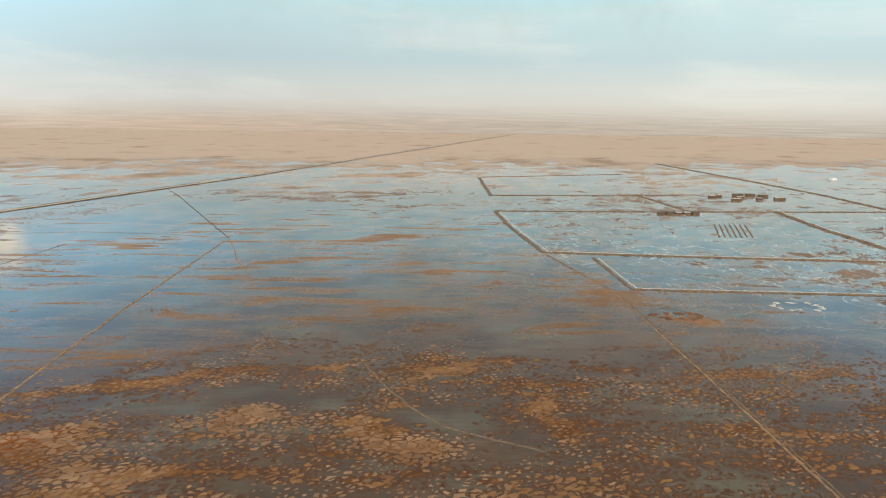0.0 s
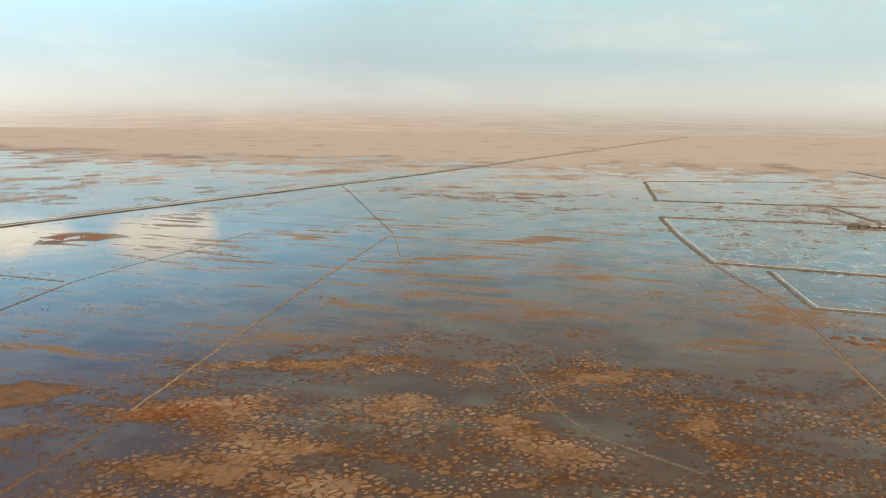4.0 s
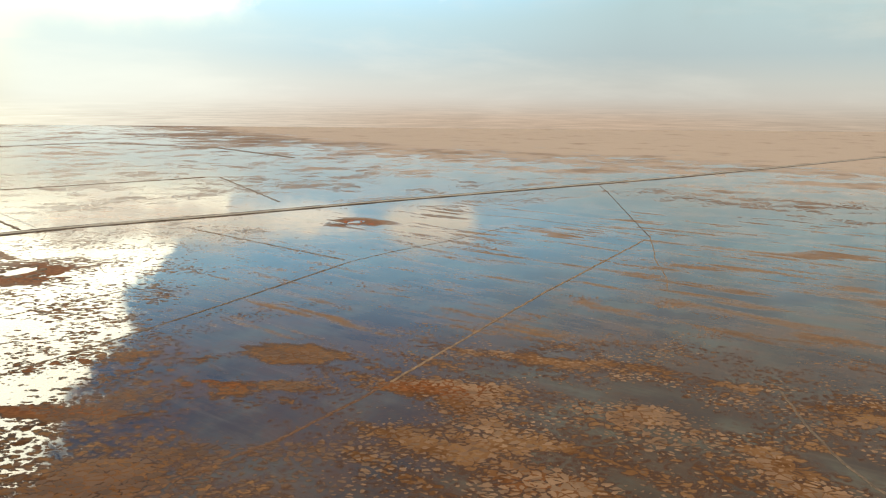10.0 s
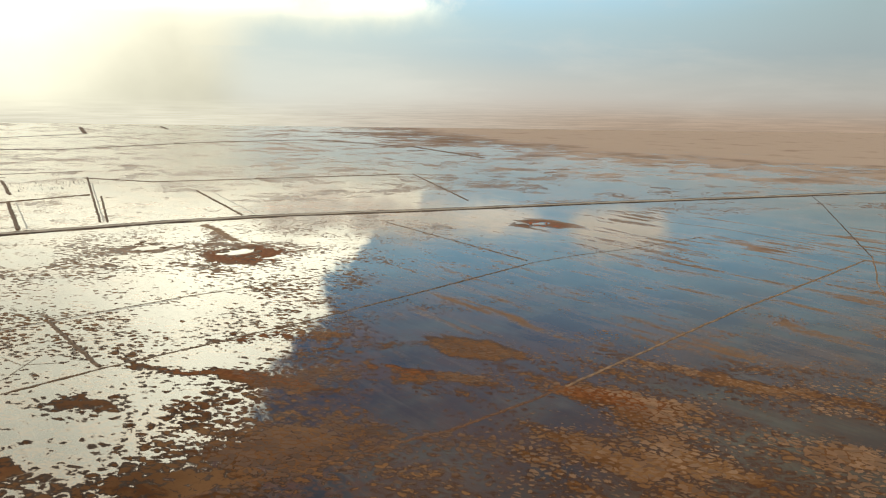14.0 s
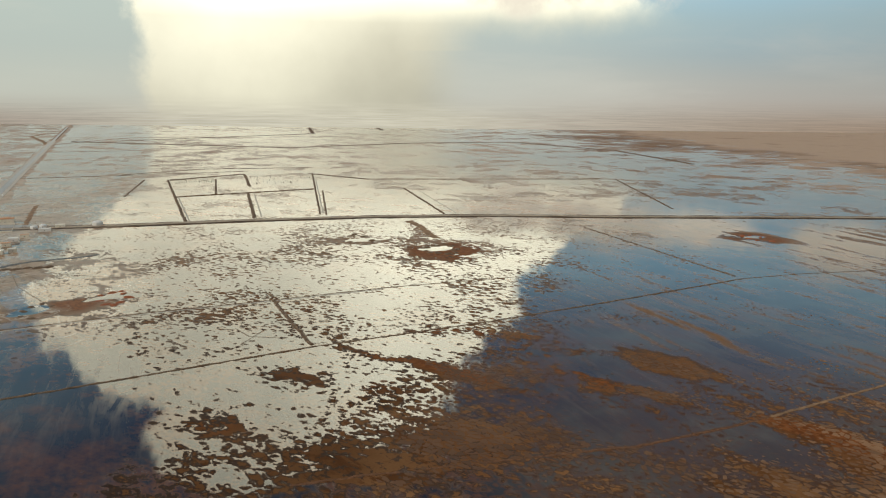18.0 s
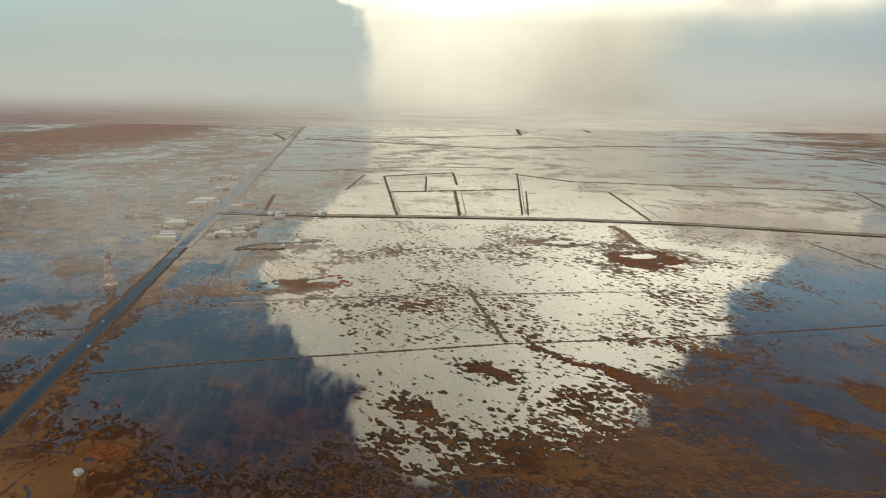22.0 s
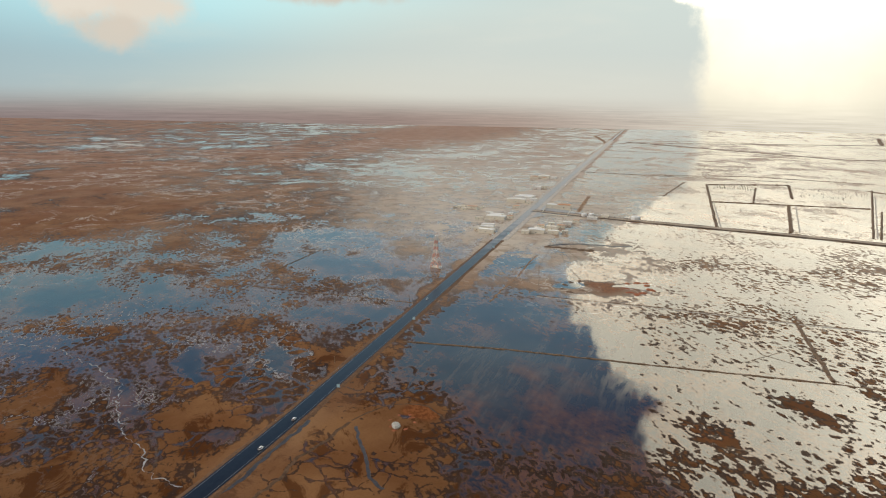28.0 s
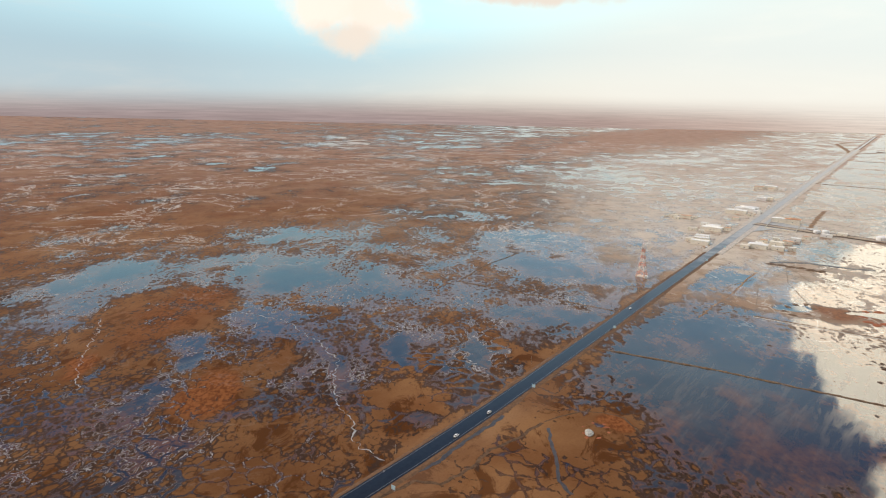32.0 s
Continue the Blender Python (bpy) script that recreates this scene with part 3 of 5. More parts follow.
RED_MUD = [
    (-251, -458, 110, 36, 37, 0.30, 0.62),
    (-247, -330, 30, 24, 37, 0.30, 0.5),
    (-154, -401, 27, 9, 37, 0.30, 0.8),
    (-185, -310, 34, 16, 36, 0.35, 0.8),
]


def terrain(px, py):
    """Level above the standing water in metres, and the tints red, crust and sand, at points of the plain."""
    r = np.hypot(px, py)
    yaw = np.degrees(np.arctan2(-px, py))
    wx = px + 9 * fbm(px, py, 45, 3, 50)
    wy = py + 9 * fbm(px, py, 45, 3, 60)
    # the wind has drawn the mud out along one line
    ca, sa = math.cos(radians(35)), math.sin(radians(35))
    u, v = wx * ca + wy * sa, wy * ca - wx * sa
    big = fbm(u * 0.6, v, 150, 4, 1)
    mid = fbm(u * 0.55, v, 26, 4, 10)
    off_road = py - road_y(px)
    near_north = blob(px, py, -40, 230, 330, 200, 20, 0.45)
    south = np.clip(-(off_road + 4) / 30, 0, 1)
    mirror = blob(px, py, -520, 130, 420, 420, 0, 0.5) * (1 - south) * np.clip((yaw - 50) / 10, 0, 1)
    level = -0.22 + 0.10 * big + 0.16 * mid
    level = level + 0.16 * near_north + south * (0.25 - 0.05 * np.clip((r - 430) / 260, 0, 1))
    verge_land = blob(px, py, -215, -165, 190, 95, 4, 0.4)
    level = level + 0.17 * verge_land
    # trampled, drier ground round the roadside buildings
    trodden = blob(px, py, -900, -200, 330, 85, 4, 0.5)
    level = level + 0.24 * trodden
    rutted = blob(px, py, -660, -95, 150, 75, 6, 0.45)
    level = level + 0.09 * rutted + 0.24 * blob(px, py, -235, -128, 75, 42, 15, 0.4)
    level = level - 0.10 * blob(px, py, -380, 560, 330, 150, 20, 0.5)
    # dry sand far to the north, brown land far to the south-west, with a wet strip across it
    north = np.clip((py - 0.15 * px - 1500 + 300 * big) / 1500, 0, 1) * np.clip((62 - yaw) / 25, 0, 1)
    west = np.clip((r - 600 - 250 * big) / 350, 0, 1) * np.clip((yaw - 121 - 12 * big) / 18, 0, 1)
    strip = np.exp(-(((r - 2500 - 12 * (150 - yaw)) / 650) ** 2))
    level = level + 1.0 * north + west * (0.26 - 0.17 * strip)
    fx, fy = wx + 10 * fbm(px, py, 24, 3, 70), wy + 10 * fbm(px, py, 24, 3, 80)
    red = np.clip(0.25 + 0.6 * fbm(px, py, 120, 3, 90), 0, 1) * 0.4
    for cx, cy, rx, ry, ang, rise, tint in POOLS_NORTH + BANKS_NORTH + BANKS_WEST + BANKS_FLAT + REDS + RED_MUD + PUDDLES + PONDS + POOLS:
        k = blob(fx, fy, cx, cy, rx * 1.05, ry * 1.1, ang, 0.35 if rise < -0.9 else 0.7)
        level = level + rise * k * (1 if rise < -0.9 else 0.95 + 0.5 * mid if rise > 0 else 0.75 + 1.1 * mid)
        red = np.maximum(red, tint * k)
    level = level + 0.14 * south * np.clip((yaw - 132) / 8, 0, 1) * np.clip((430 - r) / 80, 0, 1)
    # the road's verges stay dry
    verge = np.clip((np.where(off_road > 0, 24, 15) + 9 * mid - np.abs(off_road)) / 7, 0, 1) * (px < 200)
    level = level + verge * 0.35
    crust = np.clip(0.15 + 0.5 * big + 0.5 * near_north + 0.25 * south * (r < 900), 0, 1)
    far = np.clip((r - 400) / 450, 0, 1)
    level = level + far * (1 - np.clip(2 * north, 0, 1)) * 0.22 * fbm(px, py, 260, 5, 120, 0.6)
    level = level + far * (1 - south) * np.where(yaw < 50, 0.01, 0.05)
    lead = np.clip((py - 0.15 * px - 1020 + 300 * big) / 420, 0, 1) * np.clip((66 - yaw) / 25, 0, 1)
    # the far term tints the ground paler with distance, in place of haze
    sand_haze = np.clip(np.maximum(np.maximum(2.5 * north, 0.92 * lead), np.clip(0.42 + 0.30 * south + 0.4 * np.clip((yaw - 45) / 15, 0, 1) * np.clip((r - 700) / 300, 0, 1), 0, 0.85) * far * (1 - 0.45 * mirror) * (1 - 0.75 * south * np.clip((yaw - 112) / 10, 0, 1))), 0, 1) * (1 - (0.75 - 0.3 * np.clip((r - 1800) / 800, 0, 1)) * west)
    red = np.maximum(red, (0.46 + 0.3 * mid) * west)
    red = np.maximum(red, (0.15 * verge_land + 0.22 * south * np.clip((700 - r) / 250, 0, 1)) * (0.8 + 0.5 * mid))
    speck = 0.5 + 0.8 * mirror - 0.15 * south - 0.25 * rutted + 0.45 * far * (1 - mirror)
    level = level + (0.30 * fbm(px, py, 85, 3, 130)) * mirror + 0.16 * np.clip((390 - r) / 110, 0, 1) * np.clip((yaw - 62) / 8, 0, 1) * (1 - south)
    calm = blob(px, py, -368, -86, 88, 50, 37, 0.35) * (1 - south)
    speck, level = speck - 0.65 * calm, level - 0.05 * calm
    # open water to the north, where only long thin bars stand out
    open_water = np.maximum(blob(px, py, -235, 730, 430, 330, 0, 0.45), blob(px, py, -330, 440, 270, 170, 30, 0.4) * np.clip((62 - yaw) / 8, 0, 1)) * (1 - np.clip(1.6 * near_north - 0.3, 0, 1))
    open_water = np.maximum(open_water, 0.85 * blob(px, py, 130, 560, 210, 150, 0, 0.4))
    level = level - 0.06 * open_water
    crusted = np.clip((500 - r) / 90, 0, 1) * np.clip((56 - yaw) / 12, 0, 1)
    level = level + 0.05 * crusted - 0.10 * np.clip((yaw - 38) / 8, 0, 1) * np.clip((66 - yaw) / 6, 0, 1) * np.clip((450 - r) / 60, 0, 1)
    steady = np.maximum(np.maximum(open_water, 0.72 * crusted), 0.22 * south * np.clip((1000 - r) / 300, 0, 1))
    open_water = np.maximum(open_water, 0.55 * crusted)
    # far off: weedy dark shoals to the west, dry red land beyond the village
    weedy = np.maximum(blob(fx, fy, -3867, 2287, 430, 120, 5, 0.3), 0.8 * blob(fx, fy, -2673, 1662, 520, 340, 12, 0.5) * np.clip(0.6 + 1.2 * big, 0, 1))
    red_land = blob(fx, fy, -3500, -1200, 1900, 330, 5, 0.5)
    level, sand_haze, red = level + 0.13 * weedy + 0.36 * red_land, sand_haze * (1 - 0.55 * weedy) * (1 - 0.6 * red_land), np.maximum(red, 0.75 * red_land)
    compound = blob(px, py, 640, 1020, 620, 560, 0, 0.3)
    level, speck = level + 0.05 * compound, speck + 0.25 * compound
    steady = np.maximum(steady, 0.6 * compound)
    salt = np.clip(south * 1.2 - 0.2, 0, 1) * 0.85 * np.clip((3000 - r) / 900, 0, 1)
    vein = np.clip(0.5 * near_north + verge_land + 0.35 * south + 0.7 * south * np.clip((480 - r) / 120, 0, 1), 0, 1.3) * np.clip((900 - r) / 300, 0, 1)
    sand_haze = np.maximum(sand_haze, np.maximum(0.8 * np.maximum(trodden, blob(px, py, -1230, -350, 560, 215, 10, 0.45)), 0.55 * rutted))
    # where shade is put into the mud's colour, by bearing and distance
    darkening = np.clip((yaw - 63 + 10 * mid) / 16, 0, 1) * np.clip((620 - r) / 220, 0, 1) * (1 - 0.75 * south * np.clip((142 - yaw) / 12, 0, 1)) * (1 - 0.4 * verge_land) * (1 - 0.85 * np.clip((yaw - 112) / 9, 0, 1))
    darkening = np.maximum(darkening, 0.8 * np.clip((yaw - 135) / 8, 0, 1) * np.clip((355 - r) / 60, 0, 1))
    darkening = np.maximum(darkening, 0.65 * np.clip((yaw - 131) / 8, 0, 1) * np.clip((540 - r) / 120, 0, 1))
    darkening = np.maximum(darkening, 0.2 * weedy)
    level = level - 0.13 * trodden * (1 - verge) - 0.06 * rutted
    steady = np.maximum(steady, 0.85 * calm)
    sand_haze = np.maximum(sand_haze, (0.08 + 0.3 * np.clip((-420 - px) / 150, 0, 1)) * verge)
    worn = np.clip(np.maximum(np.maximum(rutted, trodden), blob(px, py, -1230, -350, 560, 215, 10, 0.45)), 0, 1)
    sand_haze = sand_haze * (1 - 0.75 * np.clip((red - 0.4) / 0.35, 0, 1) * (r < 1000))
    yards = blob(px, py, -1180, -165, 290, 100, 8, 0.5)
    worn = np.maximum(np.maximum(worn, 0.75 * compound), 0.8 * yards)
    # the yards are tinted pale for the sky mirrored in their water film
    level, sand_haze = level + 0.13 * yards, np.maximum(sand_haze, 0.75 * yards)
    return level, red, crust, sand_haze, speck, salt, vein, darkening, open_water, steady, worn


def mesh_object(name, verts, faces, mat, parent=None, smooth=False):
    me = bpy.data.meshes.new(name)
    me.from_pydata(verts, [], faces)
    me.materials.append(mat)
    if smooth:
        me.polygons.foreach_set("use_smooth", [True] * len(me.polygons))
    ob = new(name, me)
    ob.parent = parent
    return ob


def sheet(name, xs, ys, z, mat):
    """One sheet over the grid xs by ys with the heights z."""
    nx, ny = len(xs), len(ys)
    co = np.empty((ny, nx, 3), np.float32)
    co[..., 0], co[..., 1], co[..., 2] = xs[None, :] * UNIT, ys[:, None] * UNIT, z
    me = bpy.data.meshes.new(name)
    me.vertices.add(nx * ny)
    me.vertices.foreach_set("co", co.ravel())
    k = (np.arange(ny - 1)[:, None] * nx + np.arange(nx - 1)[None, :]).ravel()
    quads = np.stack([k, k + 1, k + nx + 1, k + nx], 1).astype(np.int32)
    me.loops.add(quads.size)
    me.loops.foreach_set("vertex_index", quads.ravel())
    me.polygons.add(len(quads))
    me.polygons.foreach_set("loop_start", np.arange(len(quads), dtype=np.int32) * 4)
    me.polygons.foreach_set("use_smooth", np.ones(len(quads), bool))
    me.update(calc_edges=True)
    me.materials.append(mat)
    return new(name, me)


xs, ys = axis(-640, 230, 2.2, 4900, 1.03), axis(-460, 620, 2.2, 4900, 1.03)
gx, gy = np.meshgrid(xs, ys)
level, red, crust, sand_haze, speck, salt, vein, darkening, calm_water, steady, worn = terrain(gx, gy)
coarse = np.maximum(np.gradient(xs)[None, :], np.gradient(ys)[:, None])
fine_part = np.clip((7.0 - coarse) / 4.0, 0, 1)
height = 0.3 * (level + 0.62) * fine_part + (1 - fine_part) * 0.06
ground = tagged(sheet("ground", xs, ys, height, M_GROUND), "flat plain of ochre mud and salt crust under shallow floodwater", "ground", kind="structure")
for key, values in (("level", level), ("red", red), ("crust", crust), ("sand_haze", sand_haze), ("speck", speck), ("salt", salt), ("vein", vein), ("darkening", darkening), ("calm", calm_water), ("steady", steady), ("worn", worn)):
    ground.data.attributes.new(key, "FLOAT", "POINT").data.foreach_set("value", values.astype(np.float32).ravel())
tagged(mesh_object("water", [(-1125, -875, 0), (525, -875, 0), (525, 1125, 0), (-1125, 1125, 0)], [(0, 1, 2, 3)], M_WATER), "shallow still floodwater that mirrors the sky", "water", kind="structure")


# ---- roads, tracks and bunds ----
def resample(points, step):
    """Points along a polyline at even steps."""
    pts = [Vector((p[0] * UNIT, p[1] * UNIT, 0.0)) for p in points]
    out = []
    for a, b in zip(pts, pts[1:]):
        n = max(1, int((b - a).length / step))
        out += [a.lerp(b, i / n) for i in range(n)]
    return out + [pts[-1]]


def strip(name, points, profile, mat, parent=None, step=12.0, rough=0.0, seed=0, z=0.0, uneven=0.5, drape=False):
    """A body drawn along a line: profile holds offsets to the line's left and heights."""
    line = resample(points, step)
    verts, faces, m = [], [], len(profile)
    lie = [0.0] * len(line)
    if drape:
        near = np.array([(p.x / UNIT, p.y / UNIT) for p in line])
        lie = np.where(np.hypot(near[:, 0], near[:, 1]) < 700, np.maximum(0.0, 0.3 * (terrain(near[:, 0], near[:, 1])[0] + 0.62) - 0.06), 0.0)
    for i, p in enumerate(line):
        a, b = line[max(i - 1, 0)], line[min(i + 1, len(line) - 1)]
        d = (b - a).normalized()
        side = Vector((-d.y, d.x, 0))
        sway = rough * noise.noise(Vector((i * 0.37, seed, 0.3))) * 1.2
        lift = 1.0 + uneven * (rough > 0) * noise.noise(Vector((i * 0.51, seed, 7.7)))
        for off, up in profile:
            wob = rough * 0.5 * noise.noise(Vector((i * 0.6, off, seed)))
            q = p + side * (off + sway + wob) * UNIT
            verts.append((q.x, q.y, z + float(lie[i]) + (up * lift if up > 0 else up)))
        if i:
            for j in range(m - 1):
                k = (i - 1) * m + j
                faces.append((k, k + m, k + m + 1, k + 1))
    faces.append(tuple(range(m)))
    faces.append(tuple(range(len(verts) - 1, len(verts) - 1 - m, -1)))
    return mesh_object(name, verts, faces, mat, parent)


def mound(half, top, up):
    """The profile of an earth bank."""
    return [(-half, -0.5), (-half * 0.7, up * 0.45), (-top, up), (top, up * 0.95), (half * 0.7, up * 0.5), (half, -0.5)]


# the highway, on its low embankment
line = [(x, road_y(x) - bend) for x, bend in ((150.0, 20.0), (-100.0, 7.0), (-165.0, 3.6), (-200.0, 1.9), (-235.0, 0.7), (-270.0, 0.0), (-4200.0, 0.0))]
road = tagged(strip("road", line, [(-4.7, 0.3), (-4.7, 0.72), (0, 0.80), (5.1, 0.72), (5.1, 0.3)], M_ASPHALT, step=20), "straight two-lane asphalt highway on a low bank", "road", kind="structure")
strip("embankment", line, [(-10, -0.3), (-8.0, 0.2), (-6.2, 0.58), (-4.3, 0.64), (4.6, 0.64), (6.4, 0.58), (8.2, 0.2), (10, -0.3)], M_VERGE, road, step=10, rough=0.8, seed=3, uneven=0.1)
for off in (-3.7, 4.1):
    strip("edge_line", line, [(off - 0.09, 0.70 + 0.02), (off - 0.09, 0.785), (off + 0.09, 0.785), (off + 0.09, 0.72)], M_LINE, road, step=40)

M_SHOULDER = plain("gravel_shoulder", (0.54, 0.47, 0.385), 0.85, 0.0, 0.25, 0.35)
for lo, hi in ((-11.5, -4.75), (5.15, 11.5)):
    strip("gravel_shoulder", [(-740, road_y(-740)), (-2900, road_y(-2900))], [(lo, -0.2), (lo + 0.4, 0.66), (hi - 0.1, 0.69), (hi, 0.3)] if hi < 0 else [(lo, 0.3), (lo + 0.1, 0.69), (hi - 0.4, 0.66), (hi, -0.2)], M_SHOULDER, road, step=8, rough=0.25, seed=60 + int(lo), uneven=0.02)


def dirt_road(points, half, up, name, label, mat=M_BUND, seed=0, crest=0.6):
    return tagged(strip(name, points, mound(half, half * crest, up), mat, step=14, rough=half * 0.12, seed=seed), label, "road", kind="structure")


CAUSEWAY = [(-968, -228), (-945, -60), (-930, 100), (-905, 270), (-862, 430), (-790, 600), (-700, 850), (-560, 1200), (-440, 1500), (30, 2900), (420, 4060)]
causeway = dirt_road(CAUSEWAY, 11, 1.1, "causeway", "long raised dirt causeway across the flooded flat", M_SAND, 5, 0.7)
for off in (-7.6, 7.6):
    strip("edge_ridge", CAUSEWAY, [(off - 2.0, 0.3), (off - 0.8, 1.25), (off + 0.8, 1.3), (off + 2.0, 0.3)], M_EDGE, causeway, step=14, rough=0.7, seed=int(off) + 20)

apron = [(x * UNIT, y * UNIT) for x, y in ((-1040, -231), (-1005, -208), (-982, -160), (-958, -140), (-950, -165), (-938, -200), (-895, -221))]
tagged(mesh_object("junction_apron", [(x, y, 0.58) for x, y in apron] + [(x, y, -0.3) for x, y in apron], [tuple(range(6, -1, -1))] + [(i, i + 7, (i + 1) % 7 + 7, (i + 1) % 7) for i in range(7)], M_ASPHALT), "wet asphalt apron where the causeway meets the highway", "road", kind="structure")


def bund(points, half=2.2, up=0.9, seed=0, label="low earth bund between flooded fields", mat=M_BUND):
    return tagged(strip("earth_bund", points, mound(half, half * 0.35, up), mat, step=3, rough=half * 0.5, seed=seed, uneven=0.8), label, "bund", group="earth bunds", kind="structure")


bund([(-388, -178), (-402, -108), (-409, -40), (-424, 84), (-430, 220), (-442, 340), (-460, 495)], 1.2, 0.6, 1, "long thin earth bund across flooded mud")
bund([(-460, 495), (-455, 560), (-440, 640), (-430, 760)], 0.9, 0.4, 2, "long thin earth bund across flooded mud")
bund([(-540, 76), (-428, 84)], 1.9, 1.1, 3)
bund([(-533, -120), (-541, -20), (-542, 76), (-546, 170), (-540, 300)], 1.0, 0.45, 4)
bund([(-738, 506), (-470, 496)], 1.5, 0.6, 5)
bund([(-1195, 893), (-828, 729)], 2.4, 0.8, 6)
bund([(-1500, 300), (-1358, 392), (-1302, 572), (-1211, 870)], 4.0, 1.0, 7)
bund([(-2834, -291), (-2335, 396), (-2480, 900), (-2450, 1310), (-1935, 1435), (-1440, 1325)], 8.0, 1.4, 8)
for k, (ax_, ay_, bx_, by_, hw) in enumerate([(-1454, 11, -946, 25, 2.4), (-1208, 136, -951, 114, 3.0), (-1508, 310, -955, 206, 1.9), (-1203, 265, -946, 213, 1.7), (-1193, 416, -900, 375, 2.2), (-1199, 19, -1233, 255, 1.5), (-1441, 101, -1219, 84, 1.8), (-1516, 166, -1309, 151, 3.0), (-1454, 14, -1528, 167, 2.4)]):
    bund([(ax_, ay_), (bx_, by_)], hw, 1.3, 10 + k)
bund([(80, 1049), (89, 917), (112, 747), (259, 733), (478, 718), (700, 704)], 3.4, 1.4, 31)
bund([(163, 721), (167, 646), (171, 592), (260, 587), (392, 582), (480, 579)], 2.4, 1.1, 32)
bund([(80, 1049), (280, 1059), (534, 1075), (714, 1089), (900, 1104)], 3.6, 1.3, 33)
bund([(80, 1547), (86, 1240), (276, 1252), (440, 1270)], 4.0, 1.3, 34)
bund([(83, 1560), (435, 1670)], 3.4, 1.0, 35)
bund([(362, 1259), (388, 1075)], 4.0, 1.3, 36)
bund([(621, 2011), (694, 1536), (726, 1311), (734, 1090)], 6.0, 1.6, 37)
bund([(530, 1075), (520, 926), (523, 787), (526, 720)], 6.0, 1.8, 38)


def beside(points, off, seed):
    """The pale dried edge that runs along a bund."""
    edge_strip = strip("dried_edge", points, [(off - 1.2, -0.2), (off - 0.7, 0.16), (off + 0.7, 0.16), (off + 1.2, -0.2)], M_CLAY, step=4, rough=0.7, seed=seed, z=0.12)
    return tagged(edge_strip, "pale strip of dried clay along an earth bund", "clay strip", "clay strips", "structure")


for k, (line, off) in enumerate((([(80, 1049), (89, 917), (112, 747), (259, 733), (478, 718), (700, 704)], 7.5), ([(163, 721), (167, 646), (171, 592), (260, 587), (392, 582), (480, 579)], 5.5), ([(530, 1075), (520, 926), (523, 787), (526, 720)], 9.0), ([(-533, -120), (-541, -20), (-542, 76), (-546, 170)], -3.0), ([(-1208, 142), (-951, 120)], 4.0), ([(-1150, 424), (-900, 388)], 6.0), ([(-1400, 290), (-955, 206)], 4.5), ([(-1200, 18), (-946, 25)], 5.0))):
    beside(line, off, 130 + k)


def track(points, half=1.4, seed=0, label="pale rutted wheel track over wet mud", up=0.40, mat=M_PALE):
    thing = strip("dirt_track", points, [(-half, -0.3), (-half * 0.8, up), (-half * 0.35, up * 1.2), (0, up * 0.95), (half * 0.35, up * 1.2), (half * 0.8, up), (half, -0.3)], mat, step=3, rough=half * 0.8, seed=seed, z=0.06, drape=True)
    return tagged(thing, label, "track", group="wheel tracks", kind="structure")


bund([(-262, 40), (-260, 60), (-243, 160), (-236, 200), (-235, 250), (-236, 292)], 1.6, 0.38, 57, "rough ridge of red soil along a wheel track", M_RIDGE)
track([(-236, 285), (-241, 360), (-246, 440), (-250, 500), (-258, 785)], 1.1, 41, up=0.3)
track([(169, 200), (168, 263), (162, 388), (152, 578), (112, 738)], 0.85, 42, up=0.25)
# dark earth strip added to draw the dark line along this track
bund([(171.5, 200), (170.5, 263), (164.5, 388), (154.5, 578), (114.5, 736)], 0.8, 0.5, 39, "low dark earth strip for the ditch beside a wheel track")
FAINT = "faint wheel track under a film of water"
track([(-263, 818), (-232, 740), (-215, 692), (-180, 620), (-168, 582)], 0.7, 43, FAINT, 0.06)
track([(-259, 807), (-340, 955), (-465, 1184), (-542, 1314)], 0.9, 44, FAINT, 0.06, M_WET_TRACK)
track([(-259, 807), (-340, 826), (-441, 835), (-544, 816)], 1.3, 45, FAINT, 0.06)
track([(-248, 776), (-183, 794), (10, 752), (110, 736)], 0.7, 48, FAINT, 0.06)
bund([(-50, 408), (-32, 369), (-16, 342), (2, 320), (26, 307), (50, 296)], 1.1, 0.45, 56, "low ridge of dug soil beside a dark ditch")
track([(-500, -151), (-540, -152), (-586, -151), (-655, -155), (-700, -154), (-735, -157)], 1.0, 47, "rutted brown wheel track towards the yards", 0.03)
bund([(-472, -203), (-468, -260), (-460, -350), (-520, -366), (-595, -371)], 1.1, 0.55, 58, "low earth bund at the corner of a flooded field")
M_SCUM = plain("dried_scum", (0.38, 0.37, 0.35), 0.8, 0.0, 0.4, 0.35)
for k, line in enumerate(([(-275, -436), (-289, -377), (-277, -332), (-261, -295), (-238, -273), (-219, -250), (-212, -232), (-198, -215), (-193, -207), (-194, -191)], [(-139, -370), (-152, -398), (-168, -423), (-192, -456), (-205, -480)])):
    scum = strip("scum_line", line, [(-0.3, -0.2), (-0.16, 0.08), (0.16, 0.08), (0.3, -0.2)], M_SCUM, step=2.0, rough=2.6, seed=120 + k, z=0.07, drape=True)
    tagged(scum, "thin crooked line of pale dried scum along a channel", "scum line", "scum lines", "structure")
trench = strip("trench", [(-736, -155), (-750, -140), (-760, -124), (-763, -102), (-765, -82), (-772, -66)], mound(4.2, 2.4, 0.34), M_TRENCH, step=4, rough=1.4, seed=59, z=0.05)
tagged(trench, "long trench of black standing mud", "trench", kind="structure")
bund([(-2839, -137), (-3061, 254), (-3264, 691)], 7.0, 1.2, 61)
bund([(-1588, -77), (-1664, 98), (-1635, 328)], 2.2, 0.8, 62)
